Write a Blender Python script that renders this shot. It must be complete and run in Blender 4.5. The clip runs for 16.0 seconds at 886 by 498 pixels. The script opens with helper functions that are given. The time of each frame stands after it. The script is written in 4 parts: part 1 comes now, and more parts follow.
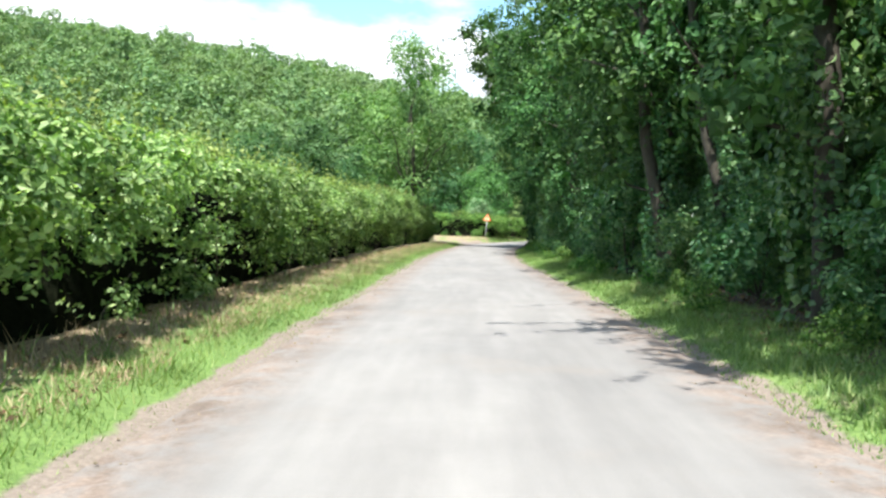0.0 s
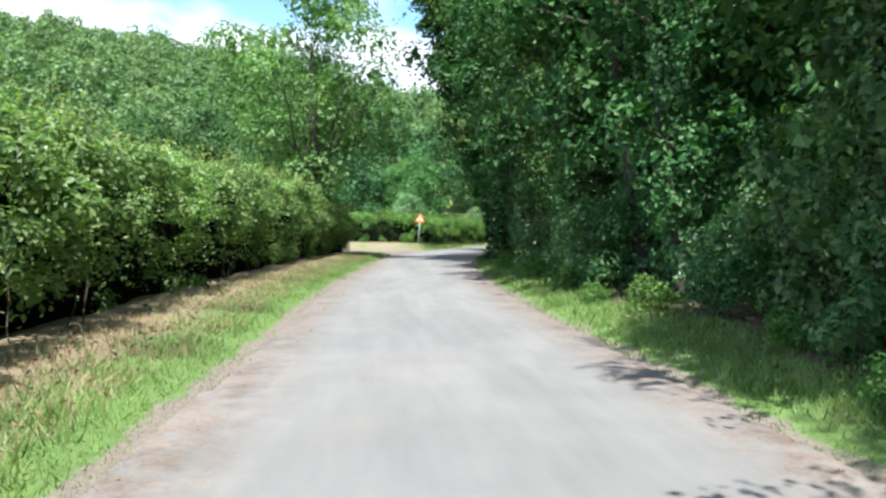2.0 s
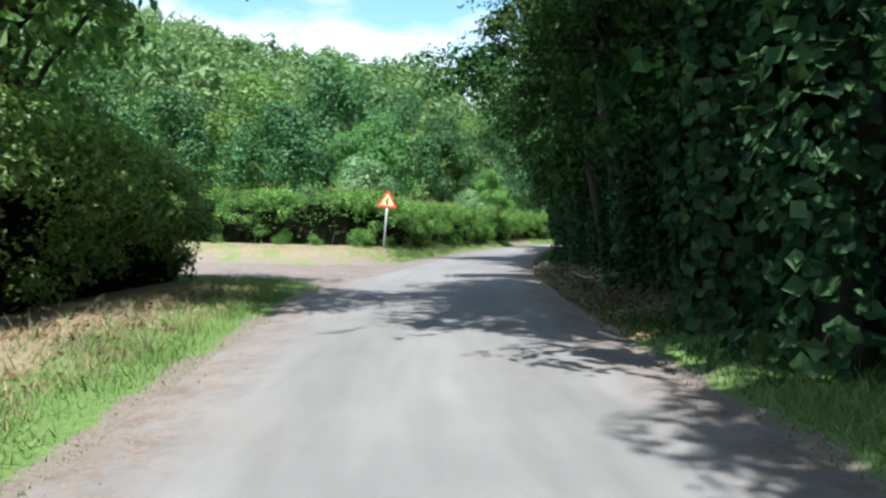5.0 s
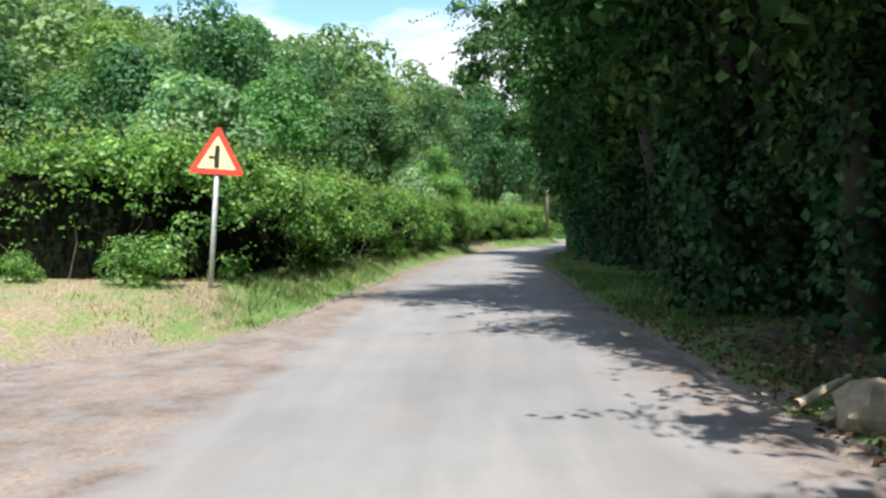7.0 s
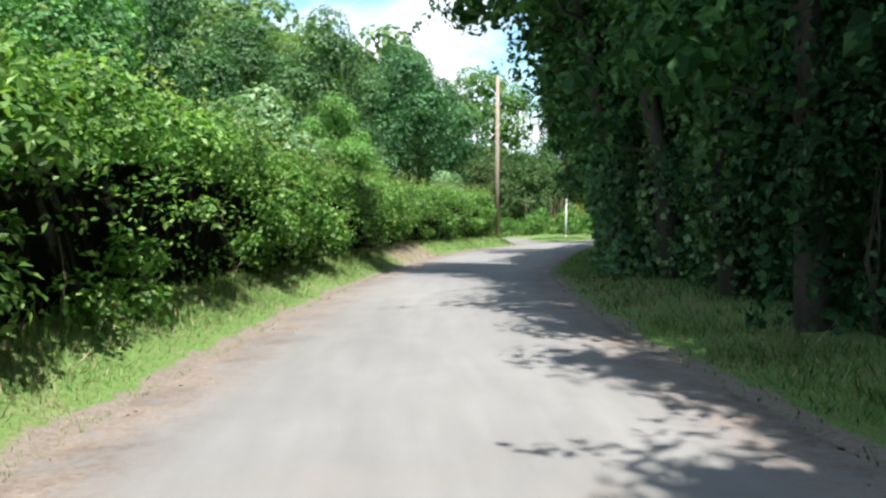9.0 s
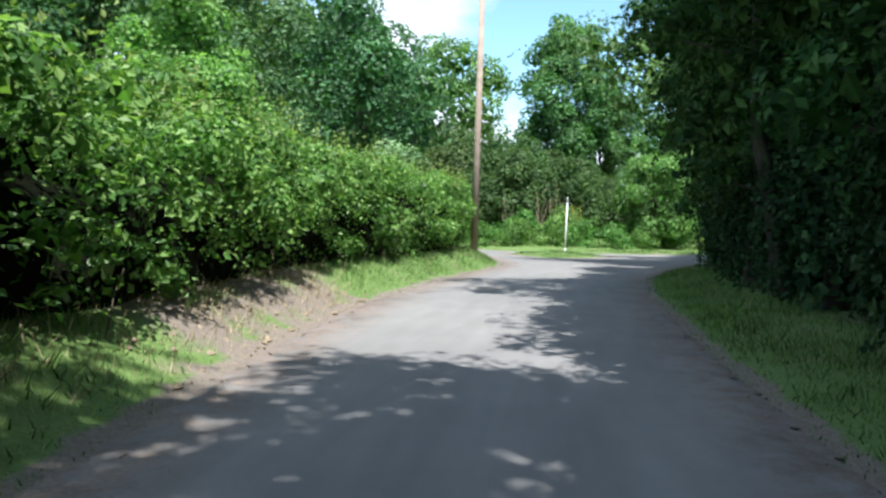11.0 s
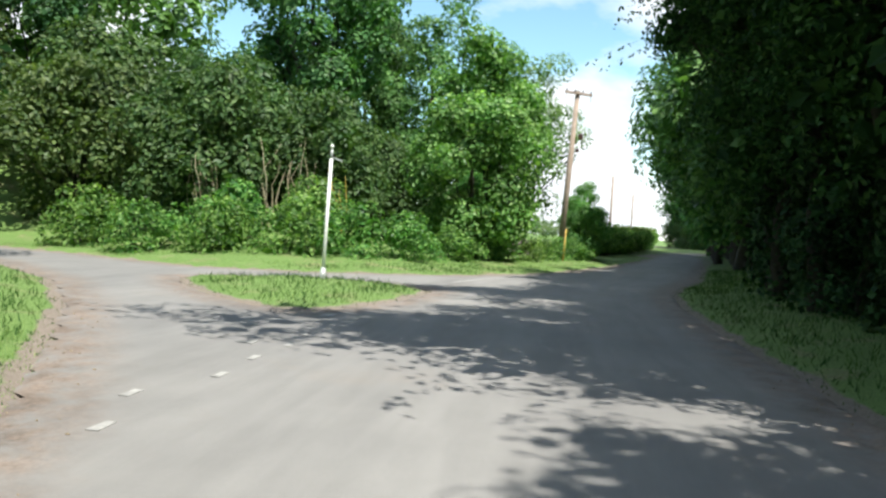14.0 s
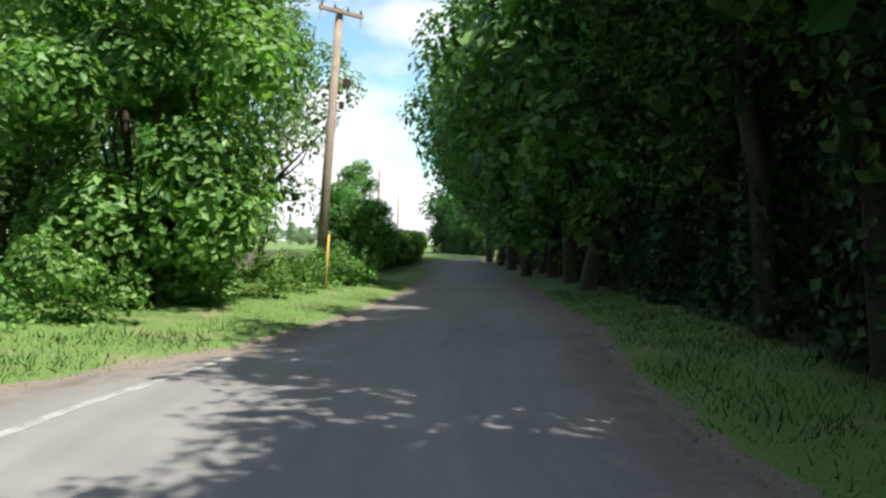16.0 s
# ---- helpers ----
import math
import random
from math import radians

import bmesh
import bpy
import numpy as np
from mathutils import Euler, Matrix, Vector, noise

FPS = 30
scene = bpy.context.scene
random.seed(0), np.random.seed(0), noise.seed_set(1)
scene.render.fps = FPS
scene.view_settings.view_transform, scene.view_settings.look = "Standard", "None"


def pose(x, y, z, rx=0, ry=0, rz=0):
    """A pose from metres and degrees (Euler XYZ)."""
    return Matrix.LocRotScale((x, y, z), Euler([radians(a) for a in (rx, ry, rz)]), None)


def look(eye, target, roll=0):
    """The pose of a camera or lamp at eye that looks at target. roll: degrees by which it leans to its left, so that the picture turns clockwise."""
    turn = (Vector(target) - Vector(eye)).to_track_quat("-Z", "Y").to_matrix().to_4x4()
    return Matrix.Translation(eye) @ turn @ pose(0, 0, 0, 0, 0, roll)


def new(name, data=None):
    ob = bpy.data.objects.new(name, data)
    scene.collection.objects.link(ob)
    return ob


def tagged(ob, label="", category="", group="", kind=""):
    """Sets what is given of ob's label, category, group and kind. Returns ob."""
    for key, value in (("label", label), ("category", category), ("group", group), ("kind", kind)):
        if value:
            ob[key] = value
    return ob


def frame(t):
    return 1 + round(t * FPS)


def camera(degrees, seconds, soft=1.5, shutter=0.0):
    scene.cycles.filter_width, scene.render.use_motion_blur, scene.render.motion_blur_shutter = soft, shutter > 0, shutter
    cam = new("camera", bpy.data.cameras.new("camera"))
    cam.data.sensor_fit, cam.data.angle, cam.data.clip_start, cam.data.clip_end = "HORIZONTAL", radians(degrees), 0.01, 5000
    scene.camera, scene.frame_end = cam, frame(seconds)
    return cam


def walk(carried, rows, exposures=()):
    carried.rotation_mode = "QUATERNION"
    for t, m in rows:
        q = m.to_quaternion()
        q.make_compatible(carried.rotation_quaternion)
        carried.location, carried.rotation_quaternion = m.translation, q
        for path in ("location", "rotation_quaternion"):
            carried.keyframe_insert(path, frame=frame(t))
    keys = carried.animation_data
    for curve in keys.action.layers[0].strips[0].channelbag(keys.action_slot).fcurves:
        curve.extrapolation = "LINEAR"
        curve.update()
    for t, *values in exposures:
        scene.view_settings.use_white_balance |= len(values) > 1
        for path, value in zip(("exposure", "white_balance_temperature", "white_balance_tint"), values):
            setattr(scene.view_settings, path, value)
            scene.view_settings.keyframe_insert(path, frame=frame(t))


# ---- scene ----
cam = camera(60.0, 16.0, soft=2.5)
PATH = [
    (0, (1.072, 4.982, 1.381), (1.05, 6.981, 1.326), 1.0),
    (0.5, (0.696, 8.58, 1.304), (0.751, 10.579, 1.259), 0.9),
    (1, (0.776, 13.113, 1.369), (0.893, 15.109, 1.33), 0.7),
    (1.5, (0.836, 17.459, 1.428), (0.993, 19.452, 1.387), -0.0),
    (2, (1.025, 22.722, 1.439), (1.205, 24.713, 1.394), 0.3),
    (2.5, (1.042, 27.031, 1.34), (1.242, 29.02, 1.294), 0.4),
    (3, (1.087, 31.836, 1.367), (1.303, 33.824, 1.322), -0.1),
    (3.2, (1.165, 33.786, 1.339), (1.384, 35.774, 1.292), -0.4),
    (5.3, (2.704, 54.156, 1.367), (3.005, 56.132, 1.313), 0.8),
    (5.5, (2.937, 56.115, 1.383), (3.257, 58.089, 1.332), 0.4),
    (6, (3.55, 60.956, 1.367), (3.915, 62.922, 1.317), -0.2),
    (6.5, (4.296, 65.838, 1.33), (4.71, 67.795, 1.285), -0.6),
    (7, (5.176, 70.522, 1.375), (5.645, 72.466, 1.318), -0.3),
    (7.5, (6.165, 74.849, 1.354), (6.692, 76.778, 1.298), -0.3),
    (8, (7.492, 79.249, 1.392), (8.065, 81.164, 1.337), -0.6),
    (8.5, (8.79, 84.196, 1.346), (9.418, 86.094, 1.297), -0.6),
    (9, (10.26, 88.882, 1.262), (10.936, 90.763, 1.194), -0.2),
    (9.2, (10.918, 90.679, 1.252), (11.597, 92.558, 1.188), -0.3),
    (11.3, (17.184, 106.535, 1.293), (18.013, 108.355, 1.246), 2.2),
    (11.5, (17.882, 108.113, 1.333), (18.751, 109.914, 1.307), 2.4),
    (12, (19.823, 112.043, 1.332), (20.757, 113.812, 1.307), 2.3),
    (12.5, (21.742, 115.604, 1.316), (22.761, 117.324, 1.282), 1.9),
    (13, (23.788, 118.753, 1.268), (24.913, 120.406, 1.214), 1.6),
    (13.5, (25.855, 121.312, 1.328), (27.086, 122.887, 1.268), 1.8),
    (14, (28.131, 124.121, 1.351), (29.48, 125.596, 1.296), 3.3),
    (14.5, (30.498, 126.42, 1.352), (31.962, 127.782, 1.323), 3.7),
    (15, (33.208, 128.806, 1.332), (34.789, 130.03, 1.313), 4.7),
    (15.5, (36.039, 131.16, 1.418), (37.717, 132.248, 1.406), 3.3),
    (16, (39.35, 133.223, 1.42), (41.087, 134.213, 1.41), 1.6),
]
EXPOSURES = [(0, 1.4, 6350, 9), (1.5, 1.27, 6150, 8), (3, 1.1, 6000, 8), (5.5, 1.05, 5950, 9), (6.8, 1.05, 6350, 11), (7.5, 1.05, 6050, 10), (9, 1.18, 6300, 9), (11.4, 1.05, 6000, 9), (12, 0.98, 6150, 8), (12.5, 0.94, 6600, 6), (14.5, 0.9, 6450, 7), (16, 0.82, 6600, 8)]
walk(cam, [(t, look(eye, target, roll)) for t, eye, target, roll in PATH], exposures=EXPOSURES)

# ---- world, sun ----
SUN_AZ, SUN_EL = 191.0, 60.0          # degrees from +y towards +x, and above the horizon
sun_dir = Vector((math.sin(radians(SUN_AZ)) * math.cos(radians(SUN_EL)), math.cos(radians(SUN_AZ)) * math.cos(radians(SUN_EL)), math.sin(radians(SUN_EL))))
world = bpy.data.worlds.new("world")
scene.world = world
world.use_nodes = True
wn, wl = world.node_tree.nodes, world.node_tree.links
wn.clear()
sky = wn.new("ShaderNodeTexSky")
sky.sky_type = "NISHITA"
sky.sun_disc = False
sky.sun_elevation, sky.sun_rotation = radians(SUN_EL), radians(SUN_AZ)
sky.air_density, sky.dust_density, sky.ozone_density = 1.0, 0.0, 0.5
coord = wn.new("ShaderNodeTexCoord")
stretch = wn.new("ShaderNodeMapping")
stretch.inputs["Scale"].default_value = (1.0, 1.0, 2.2)
stretch.inputs["Location"].default_value = (1.7, 0.6, 0.2)
cloud = wn.new("ShaderNodeTexNoise")
cloud.inputs["Scale"].default_value, cloud.inputs["Detail"].default_value, cloud.inputs["Roughness"].default_value = 2.6, 7.0, 0.52
edge = wn.new("ShaderNodeValToRGB")
edge.color_ramp.elements[0].position, edge.color_ramp.elements[1].position = 0.455, 0.56
mixw = wn.new("ShaderNodeMix")
mixw.data_type = "RGBA"
mixw.inputs[7].default_value = (7.4, 7.6, 8.0, 1)
bg = wn.new("ShaderNodeBackground")
bg.inputs["Strength"].default_value = 0.09
wout = wn.new("ShaderNodeOutputWorld")
wl.new(coord.outputs["Generated"], stretch.inputs["Vector"])
wl.new(stretch.outputs["Vector"], cloud.inputs["Vector"])
wl.new(cloud.outputs["Fac"], edge.inputs["Fac"])
wl.new(edge.outputs["Color"], mixw.inputs[0])
clear_sky = wn.new("ShaderNodeMix")
clear_sky.data_type, clear_sky.blend_type = "RGBA", "MULTIPLY"
clear_sky.inputs[0].default_value = 1.0
clear_sky.inputs[7].default_value = (1.25, 1.45, 1.35, 1)
wl.new(sky.outputs["Color"], clear_sky.inputs[6])
wl.new(clear_sky.outputs[2], mixw.inputs[6])
wl.new(mixw.outputs[2], bg.inputs["Color"])
wl.new(bg.outputs["Background"], wout.inputs["Surface"])
sun = new("sun", bpy.data.lights.new("sun", "SUN"))
sun.data.energy, sun.data.angle, sun.data.color = 5.0, radians(0.6), (1.0, 0.96, 0.88)
sun.matrix_world = look(tuple(sun_dir * 100), (0, 0, 0))

# ---- materials ----


def material(name):
    m = bpy.data.materials.new(name)
    m.use_nodes = True
    nt = m.node_tree
    return m, nt, nt.nodes["Principled BSDF"]


def noise_node(nt, scale, detail=4.0, rough=0.6, source="Object"):
    tc = nt.nodes.new("ShaderNodeTexCoord")
    n = nt.nodes.new("ShaderNodeTexNoise")
    n.inputs["Scale"].default_value, n.inputs["Detail"].default_value, n.inputs["Roughness"].default_value = scale, detail, rough
    nt.links.new(tc.outputs[source], n.inputs["Vector"])
    return n


def ramp(nt, socket, stops):
    r = nt.nodes.new("ShaderNodeValToRGB")
    els = r.color_ramp.elements
    while len(els) < len(stops):
        els.new(0.5)
    for e, (p, c) in zip(els, stops):
        e.position, e.color = p, (*c, 1)
    nt.links.new(socket, r.inputs["Fac"])
    return r


def mix(nt, fac, a, b, mode="MIX"):
    m = nt.nodes.new("ShaderNodeMix")
    m.data_type, m.blend_type = "RGBA", mode
    for sock, v in ((m.inputs[0], fac), (m.inputs[6], a), (m.inputs[7], b)):
        if isinstance(v, (int, float)):
            sock.default_value = v
        elif isinstance(v, tuple):
            sock.default_value = (*v, 1)
        else:
            nt.links.new(v, sock)
    return m.outputs[2]


def bump(nt, bsdf, height, strength, distance=0.02):
    b = nt.nodes.new("ShaderNodeBump")
    b.inputs["Strength"].default_value, b.inputs["Distance"].default_value = strength, distance
    nt.links.new(height, b.inputs["Height"])
    nt.links.new(b.outputs["Normal"], bsdf.inputs["Normal"])


def leaf_material(name, dark, mid, light, gloss=0.5, glow_through=0.35, shine=0.3, stand=0.0):
    """Leaves: colour varies leaf by leaf and plant by plant, with light shining through the blade."""
    m, nt, b = material(name)
    geo = nt.nodes.new("ShaderNodeNewGeometry")
    info = nt.nodes.new("ShaderNodeObjectInfo")
    r = ramp(nt, geo.outputs["Random Per Island"], [(0.0, dark), (0.5, mid), (1.0, light)])
    patch = noise_node(nt, 0.55, 2.0)
    hue = nt.nodes.new("ShaderNodeHueSaturation")
    hmap = nt.nodes.new("ShaderNodeMapRange")
    hmap.inputs["To Min"].default_value, hmap.inputs["To Max"].default_value = 0.475, 0.52
    nt.links.new(info.outputs["Random"], hmap.inputs["Value"])
    nt.links.new(hmap.outputs["Result"], hue.inputs["Hue"])
    vmap = nt.nodes.new("ShaderNodeMapRange")
    vmap.inputs["From Min"].default_value, vmap.inputs["From Max"].default_value = 0.3, 0.7
    vmap.inputs["To Min"].default_value, vmap.inputs["To Max"].default_value = 0.7, 1.3
    nt.links.new(patch.outputs["Fac"], vmap.inputs["Value"])
    nt.links.new(vmap.outputs["Result"], hue.inputs["Value"])
    leaf_color = r.outputs["Color"]
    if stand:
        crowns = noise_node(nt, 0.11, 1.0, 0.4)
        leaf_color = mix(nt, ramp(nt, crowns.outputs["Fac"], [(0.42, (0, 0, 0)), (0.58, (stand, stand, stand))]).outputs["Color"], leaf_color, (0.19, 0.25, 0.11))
    nt.links.new(leaf_color, hue.inputs["Color"])
    nt.links.new(hue.outputs["Color"], b.inputs["Base Color"])
    b.inputs["Roughness"].default_value = gloss
    b.inputs["Specular IOR Level"].default_value = shine
    tr = nt.nodes.new("ShaderNodeBsdfTranslucent")
    tint = mix(nt, 1.0, hue.outputs["Color"], (1.2, 1.4, 0.55), "MULTIPLY")
    nt.links.new(tint, tr.inputs["Color"])
    ms = nt.nodes.new("ShaderNodeMixShader")
    ms.inputs["Fac"].default_value = glow_through
    out = nt.nodes["Material Output"]
    nt.links.new(b.outputs["BSDF"], ms.inputs[1])
    nt.links.new(tr.outputs["BSDF"], ms.inputs[2])
    nt.links.new(ms.outputs["Shader"], out.inputs["Surface"])
    return m


LEAF_HEDGE = leaf_material("hedge leaf", (0.032, 0.09, 0.02), (0.09, 0.21, 0.046), (0.27, 0.42, 0.13), 0.42, 0.45)
LEAF_FIELD = leaf_material("field hedge leaf", (0.055, 0.12, 0.042), (0.14, 0.26, 0.088), (0.33, 0.46, 0.2), 0.42, 0.45)
LEAF_SHOOT = leaf_material("young shoot leaf", (0.09, 0.135, 0.035), (0.185, 0.255, 0.07), (0.33, 0.4, 0.15), 0.5, 0.45)
# Near-black greens carry the shade of the right-hand trees.
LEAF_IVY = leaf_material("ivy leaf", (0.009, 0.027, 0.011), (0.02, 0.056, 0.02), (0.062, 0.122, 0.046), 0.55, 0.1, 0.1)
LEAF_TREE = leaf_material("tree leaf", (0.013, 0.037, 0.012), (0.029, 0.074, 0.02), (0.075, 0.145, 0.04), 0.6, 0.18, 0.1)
LEAF_SYC = leaf_material("sycamore leaf", (0.03, 0.085, 0.026), (0.07, 0.168, 0.05), (0.15, 0.28, 0.09))
# Paler, greyer greens stand in for the haze over the distant wood.
LEAF_WOOD_HAZED = leaf_material("haze-paled woodland leaf", (0.064, 0.118, 0.052), (0.125, 0.208, 0.092), (0.22, 0.31, 0.145), 0.6, 0.3, 0.15, 0.5)
# In-between green, for roadside crowns that catch some sun.
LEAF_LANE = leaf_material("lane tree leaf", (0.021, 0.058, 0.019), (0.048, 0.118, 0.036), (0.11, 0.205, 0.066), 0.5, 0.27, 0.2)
LEAF_ELDER = leaf_material("elder leaf", (0.07, 0.16, 0.06), (0.14, 0.26, 0.12), (0.34, 0.44, 0.28))
LEAF_ASH = leaf_material("ash leaf", (0.05, 0.115, 0.032), (0.11, 0.215, 0.065), (0.22, 0.34, 0.13))
LEAF_THORN = leaf_material("thorn leaf", (0.03, 0.07, 0.022), (0.06, 0.115, 0.035), (0.12, 0.18, 0.06))
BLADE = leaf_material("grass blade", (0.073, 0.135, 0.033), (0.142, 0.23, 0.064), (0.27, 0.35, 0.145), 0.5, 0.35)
# Same grass, darkened to hold the roadside trees' shade in its colour.
BLADE_SHADED = leaf_material("grass blade darkened for shade", (0.015, 0.043, 0.01), (0.035, 0.085, 0.018), (0.078, 0.14, 0.034), 0.6, 0.25, 0.1)
STRAW = leaf_material("dry straw", (0.17, 0.13, 0.08), (0.32, 0.25, 0.155), (0.47, 0.39, 0.25), 0.6, 0.2)


def make_bark(name, dark, light, scale=6.0):
    m, nt, b = material(name)
    n = noise_node(nt, scale, 6.0, 0.7)
    n2 = noise_node(nt, 0.8, 2.0)
    r = ramp(nt, n.outputs["Fac"], [(0.3, dark), (0.7, light)])
    c = mix(nt, n2.outputs["Fac"], r.outputs["Color"], tuple(0.5 * (p + q) * k for p, q, k in zip(dark, light, (0.92, 1.0, 0.98))))
    nt.links.new(c, b.inputs["Base Color"])
    b.inputs["Roughness"].default_value = 0.9
    bump(nt, b, n.outputs["Fac"], 0.8, 0.03)
    return m


def plain_bark(name, dark, light):
    m, nt, b = material(name)
    n = noise_node(nt, 9.0, 6.0, 0.7)
    nt.links.new(ramp(nt, n.outputs["Fac"], [(0.3, dark), (0.7, light)]).outputs["Color"], b.inputs["Base Color"])
    b.inputs["Roughness"].default_value = 1.0
    b.inputs["Specular IOR Level"].default_value = 0.02
    bump(nt, b, n.outputs["Fac"], 1.0, 0.08)
    return m


BARK = make_bark("bark", (0.022, 0.018, 0.013), (0.07, 0.058, 0.042))
# Twig colour taken near black, so gaps in the hedges read as shade.
SHADED_TWIGS = plain_bark("shade-darkened twigs", (0.004, 0.006, 0.003), (0.012, 0.014, 0.008))
PALESTEM = make_bark("pale stems", (0.04, 0.034, 0.022), (0.13, 0.105, 0.07), 7.0)
DEADWOOD = make_bark("dead wood", (0.22, 0.17, 0.10), (0.48, 0.41, 0.28), 8.0)


def make_road():
    m, nt, b = material("worn asphalt")
    fine = noise_node(nt, 90.0, 3.0, 0.8)
    mid = noise_node(nt, 1.1, 5.0, 0.6)
    big = noise_node(nt, 0.16, 3.0, 0.5)
    c = ramp(nt, fine.outputs["Fac"], [(0.3, (0.12, 0.116, 0.116)), (0.7, (0.225, 0.217, 0.213))]).outputs["Color"]
    c = mix(nt, 0.55, c, ramp(nt, mid.outputs["Fac"], [(0.35, (0.175, 0.168, 0.163)), (0.65, (0.225, 0.216, 0.208))]).outputs["Color"])
    c = mix(nt, 0.3, c, ramp(nt, big.outputs["Fac"], [(0.35, (0.16, 0.155, 0.155)), (0.65, (0.26, 0.245, 0.23))]).outputs["Color"])
    lane = [nt.nodes.new("ShaderNodeAttribute") for _ in range(2)]
    lane[0].attribute_name, lane[1].attribute_name = "across", "along"
    flow = nt.nodes.new("ShaderNodeCombineXYZ")
    nt.links.new(lane[0].outputs["Fac"], flow.inputs[0])
    nt.links.new(lane[1].outputs["Fac"], flow.inputs[1])
    for size, lo, hi in ((1.1, 0.88, 1.08), (5.0, 0.93, 1.05)):
        streak = nt.nodes.new("ShaderNodeTexNoise")
        streak.inputs["Scale"].default_value, streak.inputs["Detail"].default_value = size, 4.0
        nt.links.new(flow.outputs[0], streak.inputs["Vector"])
        c = mix(nt, 1.0, c, ramp(nt, streak.outputs["Fac"], [(0.32, (lo, lo, lo)), (0.66, (hi, hi, hi))]).outputs["Color"], "MULTIPLY")
    patches = noise_node(nt, 0.45, 4.0, 0.65)
    c = mix(nt, ramp(nt, patches.outputs["Fac"], [(0.56, (0, 0, 0)), (0.7, (0.5, 0.5, 0.5))]).outputs["Color"], c, (0.205, 0.18, 0.16))
    att = nt.nodes.new("ShaderNodeAttribute")
    att.attribute_name = "edge"
    worn = noise_node(nt, 3.5, 5.0, 0.7)
    f = nt.nodes.new("ShaderNodeMath")
    f.operation = "MULTIPLY"
    nt.links.new(att.outputs["Fac"], f.inputs[0])
    k = ramp(nt, worn.outputs["Fac"], [(0.35, (0.1, 0.1, 0.1)), (0.6, (1, 1, 1))])
    nt.links.new(k.outputs["Color"], f.inputs[1])
    grit = ramp(nt, noise_node(nt, 26.0, 5.0, 0.75).outputs["Fac"], [(0.35, (0.13, 0.1, 0.084)), (0.68, (0.25, 0.2, 0.168))])
    ruts = ramp(nt, noise_node(nt, 1.1, 6.0, 0.7).outputs["Fac"], [(0.36, (0.62, 0.6, 0.58)), (0.6, (1.12, 1.1, 1.08))])
    c = mix(nt, f.outputs[0], c, mix(nt, 1.0, grit.outputs["Color"], ruts.outputs["Color"], "MULTIPLY"))
    nt.links.new(c, b.inputs["Base Color"])
    b.inputs["Roughness"].default_value = 0.85
    bump(nt, b, fine.outputs["Fac"], 0.35, 0.006)
    return m


def make_ground():
    m, nt, b = material("verge ground")
    fine = noise_node(nt, 22.0, 6.0, 0.75)
    mid = noise_node(nt, 1.3, 4.0, 0.6)
    green = ramp(nt, fine.outputs["Fac"], [(0.3, (0.055, 0.108, 0.022)), (0.7, (0.16, 0.25, 0.062))]).outputs["Color"]
    dry = ramp(nt, fine.outputs["Fac"], [(0.3, (0.11, 0.08, 0.05)), (0.7, (0.34, 0.275, 0.17))]).outputs["Color"]
    soil = ramp(nt, fine.outputs["Fac"], [(0.3, (0.12, 0.096, 0.078)), (0.7, (0.26, 0.215, 0.178))]).outputs["Color"]
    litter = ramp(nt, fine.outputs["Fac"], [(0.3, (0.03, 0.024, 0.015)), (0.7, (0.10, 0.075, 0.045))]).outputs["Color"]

    def mask(name, lo, hi):
        att = nt.nodes.new("ShaderNodeAttribute")
        att.attribute_name = name
        add = nt.nodes.new("ShaderNodeMath")
        add.operation = "ADD"
        nt.links.new(att.outputs["Fac"], add.inputs[0])
        sub = nt.nodes.new("ShaderNodeMath")
        sub.operation = "SUBTRACT"
        nt.links.new(mid.outputs["Fac"], sub.inputs[0])
        sub.inputs[1].default_value = 0.5
        nt.links.new(sub.outputs[0], add.inputs[1])
        return ramp(nt, add.outputs[0], [(lo, (0, 0, 0)), (hi, (1, 1, 1))]).outputs["Color"]

    c = mix(nt, mask("dry", 0.4, 0.65), green, dry)
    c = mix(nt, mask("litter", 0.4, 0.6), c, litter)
    c = mix(nt, mask("soil", 0.42, 0.58), c, soil)
    nt.links.new(c, b.inputs["Base Color"])
    b.inputs["Roughness"].default_value = 0.95
    bump(nt, b, fine.outputs["Fac"], 0.5, 0.03)
    return m


def plain(name, color, rough=0.5, metal=0.0, spots=(0.6, 1.1), scale=14.0):
    m, nt, b = material(name)
    n = noise_node(nt, scale, 5.0, 0.7)
    r = ramp(nt, n.outputs["Fac"], [(0.3, tuple(v * spots[0] for v in color)), (0.65, tuple(min(1, v * spots[1]) for v in color))])
    nt.links.new(r.outputs["Color"], b.inputs["Base Color"])
    b.inputs["Roughness"].default_value, b.inputs["Metallic"].default_value = rough, metal
    bump(nt, b, n.outputs["Fac"], 0.15, 0.01)
    return m


ROAD, GROUND = make_road(), make_ground()
SIGN_RED = plain("sign red", (0.62, 0.06, 0.035), 0.35, spots=(0.85, 1.1))
SIGN_WHITE = plain("sign cream", (0.82, 0.68, 0.34), 0.35, spots=(0.9, 1.05))
SIGN_BLACK = plain("sign black", (0.02, 0.02, 0.02), 0.4)
GALV = plain("galvanised steel", (0.50, 0.52, 0.52), 0.45, 0.35)
WHITE_POST = plain("white painted steel", (0.72, 0.74, 0.72), 0.4, spots=(0.85, 1.05))
POLE_WOOD = make_bark("pole wood", (0.18, 0.127, 0.102), (0.44, 0.335, 0.27), 5.0)
PAINT = plain("worn road paint", (0.33, 0.32, 0.305), 0.8, spots=(0.5, 1.15), scale=7.0)
CERAMIC = plain("brown ceramic", (0.08, 0.05, 0.04), 0.25)
